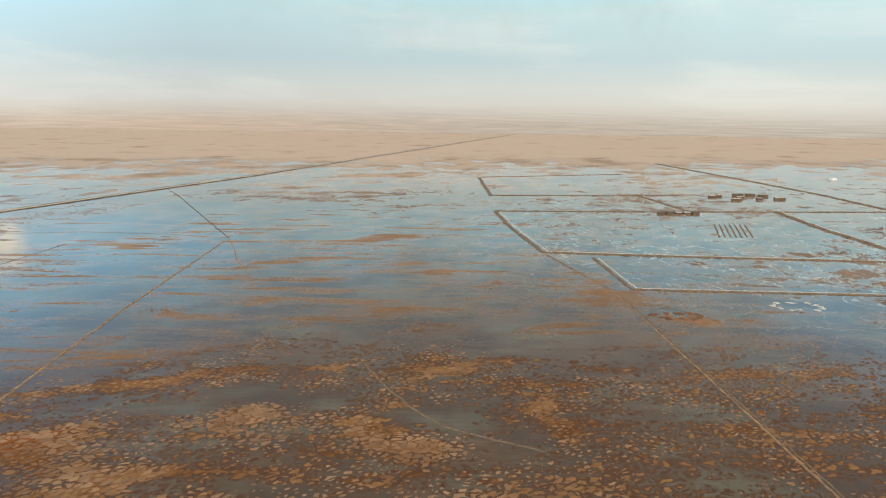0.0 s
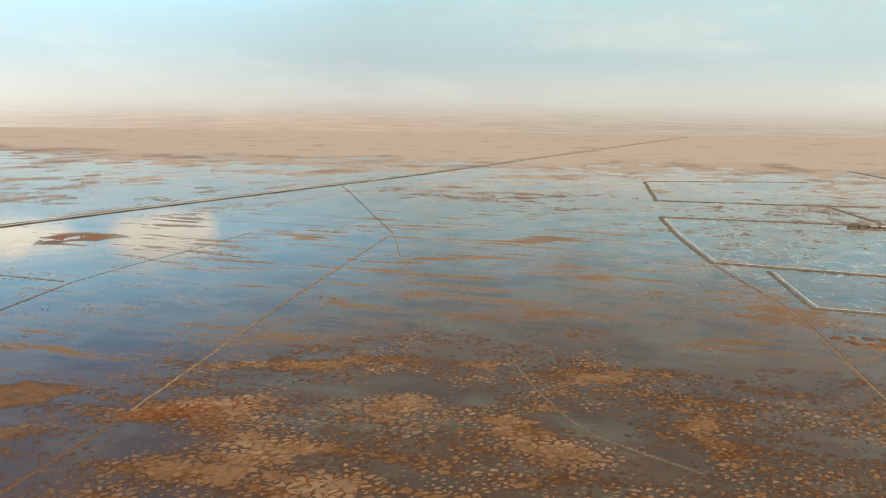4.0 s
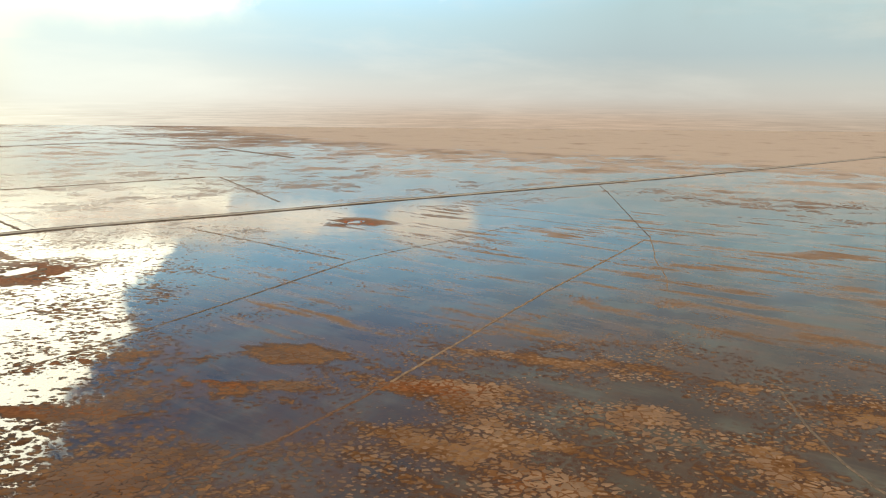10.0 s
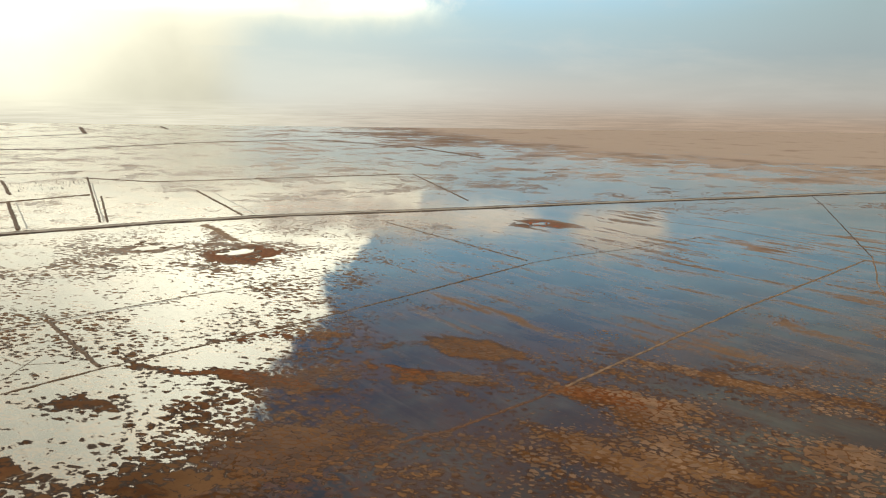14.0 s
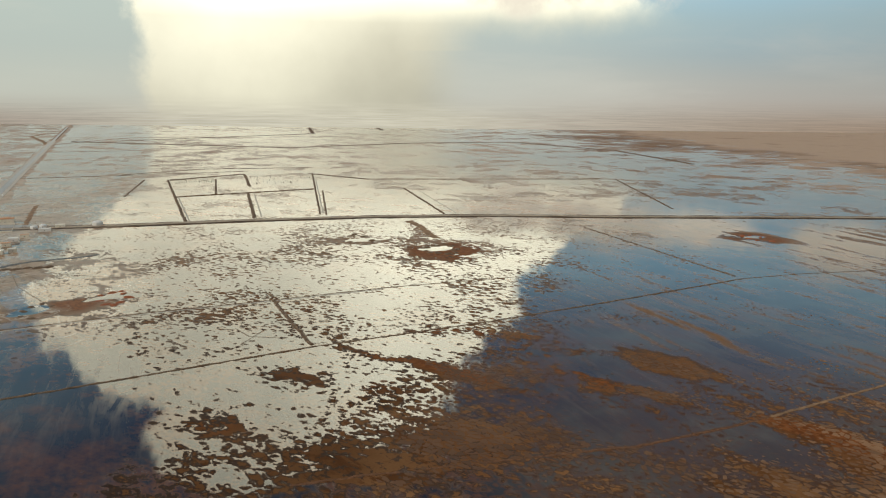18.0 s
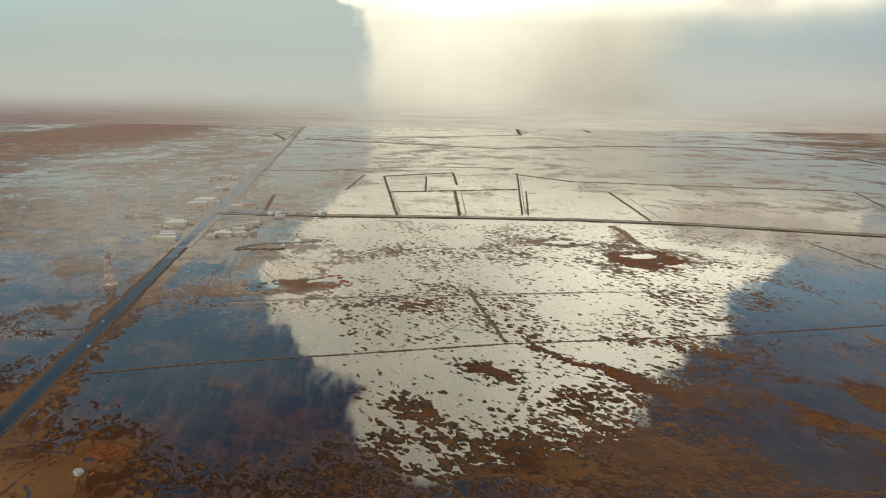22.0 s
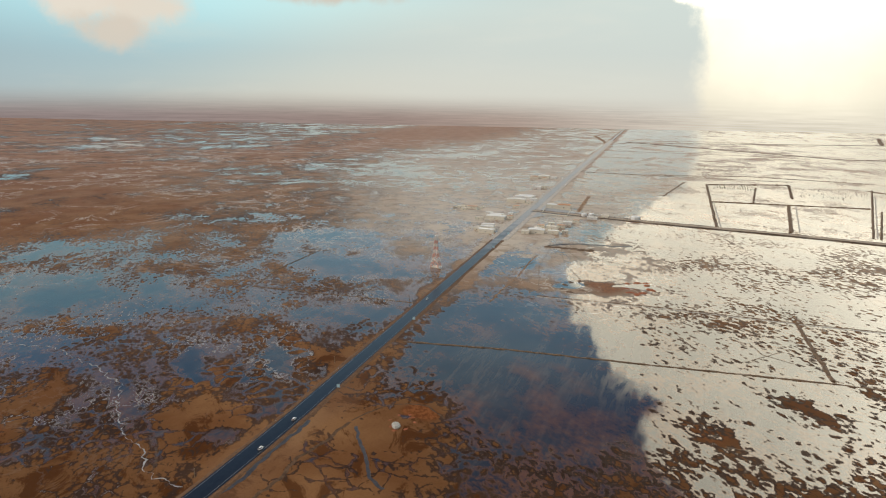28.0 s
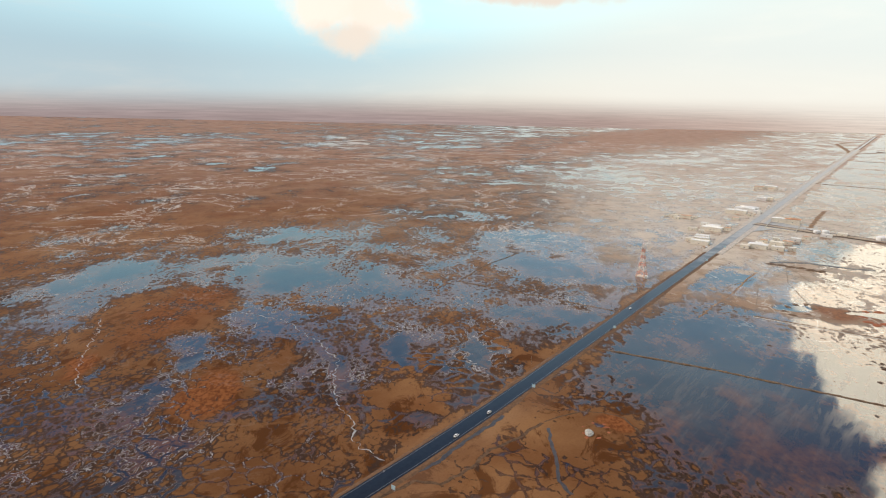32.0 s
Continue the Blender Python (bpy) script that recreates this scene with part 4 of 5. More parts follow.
bund([(-3950, 805), (-3316, 691)], 9.0, 1.4, 63)
bund([(-3950, 1205), (-3598, 1131)], 9.0, 1.4, 64)
bund([(-1231, -59), (-1470, -32)], 2.4, 0.7, 65)

track([(-2655, -346), (-2880, -392), (-3232, -478), (-3429, -462), (-3500, -420)], 7.0, 52, "pale dirt track that leaves the highway")
track([(-2655, -336), (-2860, -230), (-3061, -105), (-3075, 95), (-3000, 400)], 6.0, 53, "pale dirt track that leaves the highway")
bund([(-1570, -262), (-1571, -224), (-1572, -83), (-1578, 56), (-1590, 180)], 1.6, 0.7, 40)
track([(-858, 307), (-800, 303), (-735, 296)], 6.0, 66, "broad brown dirt track from the causeway to a pit", 0.25)
track([(-960, -163), (-1060, -170), (-1165, -176)], 3.2, 55, "broad brown dirt track behind a yard")
track([(-2303, -318), (-2310, -150), (-2332, 76), (-2300, 300)], 4.0, 54, "pale dirt track that leaves the highway")

# ruts coloured pale for the water that shines in them
M_RUT = plain("pale_glint_rut", (0.24, 0.17, 0.11), 0.85, 0.0, 0.3, 0.3)
for k, (x0, y0, x1, y1) in enumerate(((-735, -140, -640, -70), (-735, -140, -600, -95), (-730, -150, -560, -125), (-740, -135, -660, -40), (-560, -60, -520, -10), (-650, -150, -590, -160), (-480, 40, -450, 65), (-330, 20, -318, 34), (-470, 60, -445, 40))):
    strip_ob = strip("wheel_rut", [(x0, y0), ((x0 + x1) / 2 + 6, (y0 + y1) / 2 - 5), (x1, y1)], [(-0.5, -0.2), (-0.3, 0.16), (0.3, 0.16), (0.5, -0.2)], M_RUT, step=6, rough=0.5, seed=80 + k, z=0.1)
    tagged(strip_ob, "thin wheel rut in the mud, tinted pale for water glint", "track", "wheel ruts", "structure")

M_PUDDLE = plain("wet_grey_mud", (0.055, 0.044, 0.036), 0.4, 0.0, 0.3, 0.5, 0.3)
WET = "grey wet wheel track beside the highway"
for k, (line, half, mat, label) in enumerate((
    ([(-168, -174), (-176, -172), (-189, -170), (-194, -160), (-213, -157), (-230, -160), (-248, -156), (-271, -155)], 1.3, M_WET_TRACK, WET),
    ([(-180, -175), (-205, -172), (-223, -173), (-244, -174), (-265, -174)], 1.5, M_PUDDLE, "shallow grey puddle along the highway's foot"),
    ([(-268, -150), (-258, -143), (-246, -133), (-236, -127), (-229, -122), (-223, -113)], 1.1, M_PUDDLE, "narrow channel of grey water in the mud"),
    ([(-273, -155), (-285, -151), (-296, -145), (-302, -136), (-303, -125), (-293, -112)], 0.7, M_WET_TRACK, "curved wheel track round a red soil mound"),
)):
    ob = strip("dirt_track", line, [(-half, -0.3), (-half * 0.7, 0.04), (-half * 0.3, 0.06), (0, 0.03), (half * 0.3, 0.06), (half * 0.7, 0.04), (half, -0.3)], mat, step=2.5, rough=half * 0.9, seed=95 + k, z=0.08, drape=True)
    tagged(ob, label, "track", "wheel tracks", "structure")

# ---- things ----
M_ROOF = plain("pale_sheet_roof", (0.95, 0.91, 0.82), 0.8, 0.0, 0.8, 0.12)
M_BLUE_ROOF = plain("blue_grey_sheet_roof", (0.86, 0.84, 0.78), 0.8, 0.0, 0.8, 0.15)
M_RUST = plain("rusty_roof", (0.62, 0.30, 0.14), 0.7, 0.0, 0.9, 0.3)
M_BLOCK = plain("block_wall", (0.88, 0.79, 0.66), 0.9, 0.0, 1.2, 0.2)
M_DARK = plain("dark_opening", (0.03, 0.03, 0.035), 0.4, 0.0, 2.0, 0.2)
M_WOOD = plain("weathered_wood", (0.40, 0.27, 0.15), 0.8, 0.0, 3.0, 0.25)
M_SIGN = plain("pale_blue_board", (0.52, 0.72, 0.78), 0.4, 0.0, 1.5, 0.1)
M_TYRE = plain("tyre_rubber", (0.02, 0.02, 0.02), 0.8, 0.0, 6.0, 0.2)
M_GLASS, _n = material("tinted_glass")
finish(_n, Base_Color=(0.02, 0.025, 0.03, 1.0), Roughness=0.05, IOR=1.5)
M_LEAF = plain("dusty_leaves", (0.055, 0.070, 0.030), 0.8, 0.0, 2.0, 0.4)
M_BARK = plain("bark", (0.16, 0.11, 0.07), 0.9, 0.0, 4.0, 0.3)


def part(name, bm, mat, parent=None, label=""):
    me = bpy.data.meshes.new(name)
    bm.to_mesh(me)
    bm.free()
    me.materials.append(mat)
    ob = new(name, me)
    ob.parent = parent
    if label:
        tagged(ob, label)
    return ob


def placed(m):
    """A pose whose place on the ground is given in units of the plan."""
    out = m.copy()
    out.translation = (m.translation.x * UNIT, m.translation.y * UNIT, m.translation.z)
    return out


def empty(name, m, label, category, group=""):
    ob = new(name)
    ob.matrix_world = placed(m)
    return tagged(ob, label, category, group)


def box(bm, cx, cy, cz, sx, sy, sz, turn=0.0, bevel=0.0):
    """A box of full sizes about its middle; turn in degrees about z."""
    got = bmesh.ops.create_cube(bm, size=1.0, matrix=pose(cx, cy, cz, 0, 0, turn) @ Matrix.Diagonal((sx, sy, sz, 1)))
    if bevel:
        edges = list({e for v in got["verts"] for e in v.link_edges})
        bmesh.ops.bevel(bm, geom=edges, offset=bevel, segments=2, affect="EDGES", profile=0.5)
    return bm


def rod(bm, a, b, r, sides=6, r2=None):
    a, b = Vector(a), Vector(b)
    turn = (b - a).to_track_quat("Z", "Y").to_matrix().to_4x4()
    bmesh.ops.create_cone(bm, cap_ends=True, segments=sides, radius1=r, radius2=r if r2 is None else r2, depth=(b - a).length, matrix=Matrix.Translation((a + b) / 2) @ turn)
    return bm


def new_bm():
    return bmesh.new()


# the lattice mast by the highway
def lattice_mast(x, y, height=38.0, foot=9.6, top=2.8):
    mast = empty("lattice_mast", pose(x, y, 0.1), "red and white banded steel lattice mast on a mud pad", "mast")
    part("pad", box(new_bm(), 0, 0, 0.25, 11, 11, 0.5, bevel=0.1), M_BLOCK, mast)
    levels = [0, 5.8, 11.0, 15.8, 20.2, 24.2, 28.0, 32.0, height]

    def half(z):
        return (foot + (top - foot) * min(1.0, z / 28.0) ** 0.85) / 2

    corners = ((-1, -1), (1, -1), (1, 1), (-1, 1))
    for k, (za, zb) in enumerate(zip(levels, levels[1:])):
        mat = M_FADED if k % 2 == 0 else M_MAST
        bm = new_bm()
        ha, hb = half(za), half(zb)
        for i, (sx, sy) in enumerate(corners):
            tx, ty = corners[(i + 1) % 4]
            rod(bm, (sx * ha, sy * ha, za + 0.5), (sx * hb, sy * hb, zb + 0.5), 0.46)
            rod(bm, (sx * ha, sy * ha, za + 0.5), (tx * hb, ty * hb, zb + 0.5), 0.27)
            rod(bm, (tx * ha, ty * ha, za + 0.5), (sx * hb, sy * hb, zb + 0.5), 0.27)
            rod(bm, (sx * hb, sy * hb, zb + 0.5), (tx * hb, ty * hb, zb + 0.5), 0.27)
        part("lattice_section", bm, mat, mast, "faded red painted section" if k % 2 == 0 else "white painted section")
    for z in (19.0, 26.5, 34.0):
        for ang in (30, 150, 270):
            hh = half(z) + 0.7
            px_, py_ = hh * math.cos(radians(ang)), hh * math.sin(radians(ang))
            antenna = part("panel_antenna", box(new_bm(), px_, py_, z, 0.3, 0.5, 2.2, ang, 0.04), M_WHITE, mast, "white panel antenna")
            part("bracket", rod(new_bm(), (px_ * 0.5, py_ * 0.5, z), (px_, py_, z), 0.06), M_STEEL, antenna)
    part("lightning_rod", rod(new_bm(), (0, 0, height), (0, 0, height + 4.0), 0.07, 6, 0.03), M_RED, mast)
    return mast


lattice_mast(-591, -234)
cabin = empty("equipment_cabin", pose(-585, -227, 0.3, 0, 0, 4), "white equipment cabin beside the lattice mast", "cabin")
part("body", box(new_bm(), 0, 0, 1.4, 3.2, 2.6, 2.8, bevel=0.05), M_WHITE, cabin)
part("roof", box(new_bm(), 0, 0, 2.9, 3.5, 2.9, 0.18, bevel=0.04), M_ROOF, cabin)
part("door", box(new_bm(), 1.62, 0.3, 1.1, 0.06, 0.9, 2.0), M_STEEL, cabin)


# signs and poles along the highway
def road_sign(x):
    sign = empty("road_sign", pose(x, road_y(x) + 6.0, 0.3, 0, 0, 4), "pale blue rectangular road sign on two steel posts", "sign", "signs along the highway")
    for off in (-0.6, 0.6):
        part("post", rod(new_bm(), (0, off, -0.3), (0, off, 3.3), 0.06), M_STEEL, sign)
    board = part("board", box(new_bm(), 0.08, 0, 2.3, 0.06, 2.5, 2.4, bevel=0.02), M_SIGN, sign)
    for z in (1.8, 2.5):
        part("stiffener", box(new_bm(), -0.0, 0, z, 0.08, 2.0, 0.1), M_STEEL, board)
    return sign


for x in (-177, -304, -431, -693, -774):
    road_sign(x)


def wooden_pole(x, k):
    pole = empty("wooden_pole", pose(x, road_y(x) - 12.0 - 1.2 * (k % 2), 0.05, 1.5 * (k % 3 - 1), 1.0, 0), "slim weathered wooden pole beside the highway", "pole", "poles along the highway")
    part("shaft", rod(new_bm(), (0, 0, -0.4), (0, 0, 6.5), 0.17, 8, 0.12), M_WOOD, pole)
    part("collar", rod(new_bm(), (0, 0, 5.9), (0, 0, 6.1), 0.18, 8), M_STEEL, pole)
    return pole


for k in range(7):
    wooden_pole(-200 - 67.5 * k, k)
for k in range(6):
    x = -185 - 72.0 * k
    post = empty("marker_post", pose(x, road_y(x) - 6.2, 0.4), "short white marker post at the highway's edge", "marker post", "marker posts")
    part("shaft", rod(new_bm(), (0, 0, -0.2), (0, 0, 1.3), 0.09, 6), M_WHITE, post)
    part("cap", rod(new_bm(), (0, 0, 1.3), (0, 0, 1.45), 0.11, 6, 0.05), M_RED, post)


# cars
def car_body(length, wide, low, high, mat_bm):
    """A body with a raked cabin, as rings from tail to nose."""
    prof = [(-0.50, 0.35, 0.75, 0.80), (-0.47, 0.25, 0.88, 0.96), (-0.30, 0.22, 0.92, 1.0), (-0.05, 0.22, 0.93, 1.0), (0.18, 0.22, 0.92, 1.0), (0.42, 0.25, 0.84, 0.97), (0.50, 0.38, 0.66, 0.82)]
    rings = []
    for fx, z0, z1, k in prof:
        x, y = fx * length, wide / 2 * k
        rings.append([mat_bm.verts.new(p) for p in ((x, -y, z0), (x, -y * 1.0, (z0 + z1) / 2), (x, -y * 0.93, z1), (x, y * 0.93, z1), (x, y, (z0 + z1) / 2), (x, y, z0))])
    for a, b in zip(rings, rings[1:]):
        for i in range(6):
            j = (i + 1) % 6
            mat_bm.faces.new((a[i], a[j], b[j], b[i]))
    mat_bm.faces.new(rings[0][::-1])
    mat_bm.faces.new(rings[-1])
    bmesh.ops.recalc_face_normals(mat_bm, faces=mat_bm.faces)
    return mat_bm


def loft(bm, levels):
    """Stacked rectangles: z, x0, x1, half width."""
    rings = [[bm.verts.new(p) for p in ((x0, -hw, z), (x1, -hw, z), (x1, hw, z), (x0, hw, z))] for z, x0, x1, hw in levels]
    for a, b in zip(rings, rings[1:]):
        for i in range(4):
            j = (i + 1) % 4
            bm.faces.new((a[i], a[j], b[j], b[i]))
    bm.faces.new(rings[0][::-1])
    bm.faces.new(rings[-1])
    return bm


def car(x, y, heading, label, estate=False):
    c = empty("car", pose(x, y, 0.74, 0, 0, heading), label, "car", "vehicles on the highway")
    body = part("body", car_body(4.1, 1.7, 0.2, 1.0, new_bm()), M_WHITE, c)
    tail = -1.9 if estate else -1.55
    part("glasshouse", loft(new_bm(), [(0.9, tail, 0.95, 0.78), (1.38, tail + 0.25, 0.3, 0.64)]), M_GLASS, c, "dark tinted windows")
    part("roof", loft(new_bm(), [(1.36, tail + 0.22, 0.33, 0.66), (1.46, tail + 0.4, 0.18, 0.58)]), M_WHITE, c)
    for fx in (-1.25, 1.25):
        for fy in (-0.77, 0.77):
            wheel = part("wheel", rod(new_bm(), (fx, fy - 0.11, 0.33), (fx, fy + 0.11, 0.33), 0.33, 14), M_TYRE, c)
            part("rim", rod(new_bm(), (fx, fy - 0.12, 0.33), (fx, fy + 0.12, 0.33), 0.2, 10), M_STEEL, wheel)
    for fy in (-0.6, 0.6):
        part("headlight", box(new_bm(), 1.97, fy, 0.62, 0.12, 0.36, 0.16, bevel=0.03), M_GLASS, body)
        part("tail_light", box(new_bm(), -2.02, fy, 0.74, 0.08, 0.34, 0.16, bevel=0.02), M_RED, body)
    return c


ROAD_TURN = math.degrees(math.atan(ROAD_SLOPE))
car(-231, road_y(-231) + 1.5, ROAD_TURN + 180, "white saloon car driving on the wet highway")
car(-262, road_y(-262) + 1.5, ROAD_TURN + 180, "white estate car driving on the wet highway", True)
car(-484, road_y(-484) - 1.5, ROAD_TURN, "white saloon car driving on the wet highway")


# buildings round the junction
def building(x, y, wide, deep, high, turn, roof, label, wall=M_WHITE, windows=3, pitched=0.0, grow=1.32):
    wide, deep, high = wide * UNIT * grow, deep * UNIT * grow, high * (0.15 + grow)
    b = empty("building", pose(x, y, 0.15, 0, 0, turn), label, "building", "roadside buildings")
    part("wall", box(new_bm(), 0, 0, high / 2 - 0.2, wide, deep, high + 0.4), wall, b)
    if pitched:
        part("roof", loft(new_bm(), [(high, -wide / 2 - 0.3, wide / 2 + 0.3, deep / 2 + 0.3), (high + 0.12, -wide / 2 - 0.3, wide / 2 + 0.3, deep / 2 + 0.3), (high + pitched, -wide / 2 - 0.3, wide / 2 + 0.3, 0.15)]), roof, b)
    else:
        part("roof", box(new_bm(), 0, 0, high + 0.12, wide + 0.4, deep + 0.4, 0.22, bevel=0.04), roof, b)
        for sx, sy, lx, ly in ((0, -1, wide + 0.4, 0.2), (0, 1, wide + 0.4, 0.2), (-1, 0, 0.2, deep + 0.4), (1, 0, 0.2, deep + 0.4)):
            part("parapet", box(new_bm(), sx * (wide / 2 + 0.1), sy * (deep / 2 + 0.1), high + 0.42, lx, ly, 0.42), wall, b)
    for side in (-1, 1):
        for i in range(windows):
            u = (i + 0.5) / windows * wide - wide / 2
            if i == windows // 2:
                part("door", box(new_bm(), u, side * (deep / 2 + 0.02), 1.05, 1.1, 0.1, 2.1), M_DARK, b)
            else:
                pane = part("window", box(new_bm(), u, side * (deep / 2 + 0.02), 1.7, 1.2, 0.1, 1.0), M_DARK, b)
                part("sill", box(new_bm(), u, side * (deep / 2 + 0.07), 1.15, 1.4, 0.2, 0.08), wall, pane)
    for sx in (-1, 1):
        part("window", box(new_bm(), sx * (wide / 2 + 0.02), 0, 1.7, 0.1, 1.2, 1.0), M_DARK, b)
    return b


PALE = "low white flat-roofed building beside the highway"
SHED = "long shed with a pale sheet-metal roof beside the highway"
T = ROAD_TURN
building(-1042, -273, 9, 22, 4.5, T, M_ROOF, SHED, M_BLOCK, 2, 1.2)
building(-1075, -270, 11, 21, 4.5, T, M_BLUE_ROOF, "shed with a blue-grey sheet-metal roof", M_WHITE, 2, 1.4)
building(-1092, -268, 10, 20, 4.0, T, M_BLUE_ROOF, "shed with a blue-grey sheet-metal roof", M_WHITE, 2, 1.2)
building(-1066, -250, 7, 8, 3.2, T, M_ROOF, PALE)
building(-878, -258, 10, 19, 3.8, T, M_ROOF, SHED, M_BLOCK, 3, 1.0)
building(-895, -262, 8, 14, 3.4, T, M_BLUE_ROOF, "shed with a blue-grey sheet-metal roof", M_BLOCK, 2)
building(-907, -276, 5, 7, 3.0, T, M_ROOF, PALE, windows=2)
building(-916, -248, 4, 5, 2.6, T, M_WHITE, "small white kiosk beside the highway", windows=1)
building(-780, -241, 8, 15, 3.6, T, M_ROOF, SHED, M_BLOCK, 3)
building(-800, -246, 8, 13, 3.4, T, M_BLUE_ROOF, "shed with a blue-grey sheet-metal roof", M_BLOCK, 3)
building(-816, -250, 7, 12, 3.2, T, M_BLUE_ROOF, "shed with a blue-grey sheet-metal roof", M_WHITE, 3)
building(-789, -256, 5, 6, 2.8, T, M_BLOCK, "small mud-coloured hut beside the highway", M_BLOCK, 2)
building(-950, -316, 6, 12, 2.8, T, M_RUST, "low brown hut with a rusty roof", M_BLOCK, 3)
building(-945, -332, 5, 8, 2.6, T, M_BLOCK, "small mud-coloured hut beside the highway", M_BLOCK, 2)
building(-1405, -309, 12, 17, 4.2, T, M_ROOF, SHED, M_BLOCK, 3, 1.2)
building(-1388, -326, 9, 13, 3.6, T, M_RUST, "low brown shed with a rusty roof", M_BLOCK, 3)
building(-1396, -287, 8, 9, 3.2, T, M_ROOF, PALE, windows=2)
building(-1222, -281, 9, 12, 3.6, T, M_ROOF, PALE, windows=2)
building(-1236, -272, 7, 9, 3.2, T, M_BLOCK, "small mud-coloured hut beside the highway", M_BLOCK, 2)
building(-1013, -208, 8, 14, 4.2, T, M_ROOF, SHED, M_BLOCK, 3, 0.9)
building(-1016, -191, 9, 15, 4.4, T, M_RUST, "shed with a rust-orange sheet roof", M_BLOCK, 3, 1.2)
building(-804, -184, 9, 15, 3.8, T, M_BLUE_ROOF, "shed with a blue-grey sheet-metal roof", M_BLOCK, 3, 1.3)
building(-793, -195, 6, 7, 3.0, T, M_BLOCK, "small mud-coloured hut beside the highway", M_BLOCK, 2)
building(-834, -171, 7, 11, 3.6, T, M_BLOCK, "two-tone sandy block building", M_BLOCK, 3)
building(-808, -164, 6, 10, 3.2, T, M_ROOF, PALE, M_BLOCK, 3)
building(-851, -163, 6, 8, 3.0, T, M_RUST, "low brown hut with a rusty roof", M_BLOCK, 2)
building(-879, -160, 6, 8, 2.8, T, M_ROOF, PALE, windows=2)
building(-934, -136, 5, 10, 2.6, T, M_ROOF, PALE, windows=2)
building(-955, -122, 6, 8, 3.0, T, M_BLOCK, "small mud-coloured hut beside the highway", M_BLOCK, 2)
for k, (x, y, wd, dp, mat) in enumerate(((553, 1276, 17, 10, M_DARK), (576, 1276, 14, 10, M_DARK), (596, 1266, 16, 9, M_DARK), (497, 1254, 14, 8, M_BLOCK), (524, 1212, 16, 8, M_BLOCK), (610, 1230, 20, 6, M_BLOCK), (540, 1236, 12, 7, M_BLUE_ROOF), (570, 1222, 10, 7, M_BLOCK), (512, 1262, 9, 6, M_ROOF))):
    building(x, y, wd, dp, 3.6, 3 * (k % 3), mat, "low farm shed with a dark roof among flooded fields" if mat is M_DARK else "low farm hut among flooded fields", M_BUND, 3, grow=1.0)
for k in range(5):
    building(336 + 13.5 * k, 1041 + 0.8 * k, 11, 7, 3.0, 4, M_BLUE_ROOF if k in (2, 3) else M_DARK, "dark-roofed animal shed along an earth bund", M_BUND, 3, grow=1.0)
building(909, 1592, 10, 8, 3.5, 0, M_ROOF, "small white hut far out on the flat", M_WHITE, 2)


HUT = "small mud-coloured hut beside the highway"
for k, (x, y, wd, dp) in enumerate(((-893, -242, 5, 6), (-862, -277, 5, 8), (-850, -262, 4, 5), (-985, -258, 6, 7), (-1108, -286, 6, 9), (-822, -187, 5, 6), (-842, -187, 5, 7), (-863, -178, 5, 6), (-816, -151, 4, 6), (-899, -152, 4, 7), (-930, -322, 5, 6), (-1245, -290, 6, 7), (-1378, -302, 6, 8), (-1030, -250, 4, 6))):
    building(x, y, wd, dp, 2.8, T + 6 * (k % 3), (M_RUST, M_BLOCK, M_ROOF)[k % 3], ("low brown hut with a rusty roof", HUT, PALE)[k % 3], M_BLOCK, 2)


# the pale boulder beside the red mound
boulder_bm = bmesh.new()
bmesh.ops.create_icosphere(boulder_bm, subdivisions=3, radius=1.0)
for v in boulder_bm.verts:
    v.co = Vector((v.co.x * 4.6, v.co.y * 2.6, v.co.z * 1.3)) * (1 + 0.16 * noise.noise(v.co * 1.7))
M_STONE = plain("weathered_stone", (0.46, 0.43, 0.36), 0.85, 0.0, 0.9, 0.4)
boulder = part("boulder", boulder_bm, M_STONE)
boulder.matrix_world = placed(pose(-276, -131.5, 0.75, 0, 0, 30))
tagged(boulder, "pale rounded boulder beside a red soil mound", "boulder")


# yard walls by the junction
def yard_wall(points, label):
    return tagged(strip("yard_wall", points, [(-0.15, -0.3), (-0.15, 2.0), (0.15, 2.0), (0.15, -0.3)], M_BLOCK, step=30), label, "wall", "yard walls")


yard_wall([(-1003, -216), (-945, -210), (-940, -172), (-1000, -178), (-1003, -216)], "low sandy block wall round a yard")
yard_wall([(-935, -305), (-965, -303), (-968, -340), (-935, -342)], "low sandy block wall round a yard")


def domed_tank(x, y, r, high):
    r, high = r * UNIT, high * UNIT
    tank = empty("storage_tank", pose(x, y, 0.4), "white round storage tank with a domed top on a mud pad", "tank", "white storage tanks")
    part("pad", rod(new_bm(), (0, 0, -0.5), (0, 0, 0.3), r * 1.5, 20, r * 1.25), M_BUND, tank)
    part("shell", rod(new_bm(), (0, 0, 0.3), (0, 0, high), r, 24), M_WHITE, tank)
    bm = new_bm()
    bmesh.ops.create_uvsphere(bm, u_segments=24, v_segments=10, radius=1.0, matrix=Matrix.Translation((0, 0, high)) @ Matrix.Diagonal((r, r, r * 0.35, 1)))
    part("dome", bm, M_WHITE, tank)
    part("ladder", box(new_bm(), r + 0.1, 0, high / 2, 0.12, 0.5, high), M_STEEL, tank)
    return tank


domed_tank(-957, -80, 6.2, 3.6)
domed_tank(-952, -150, 4.2, 3.0)
domed_tank(-958, -141, 4.2, 3.0)


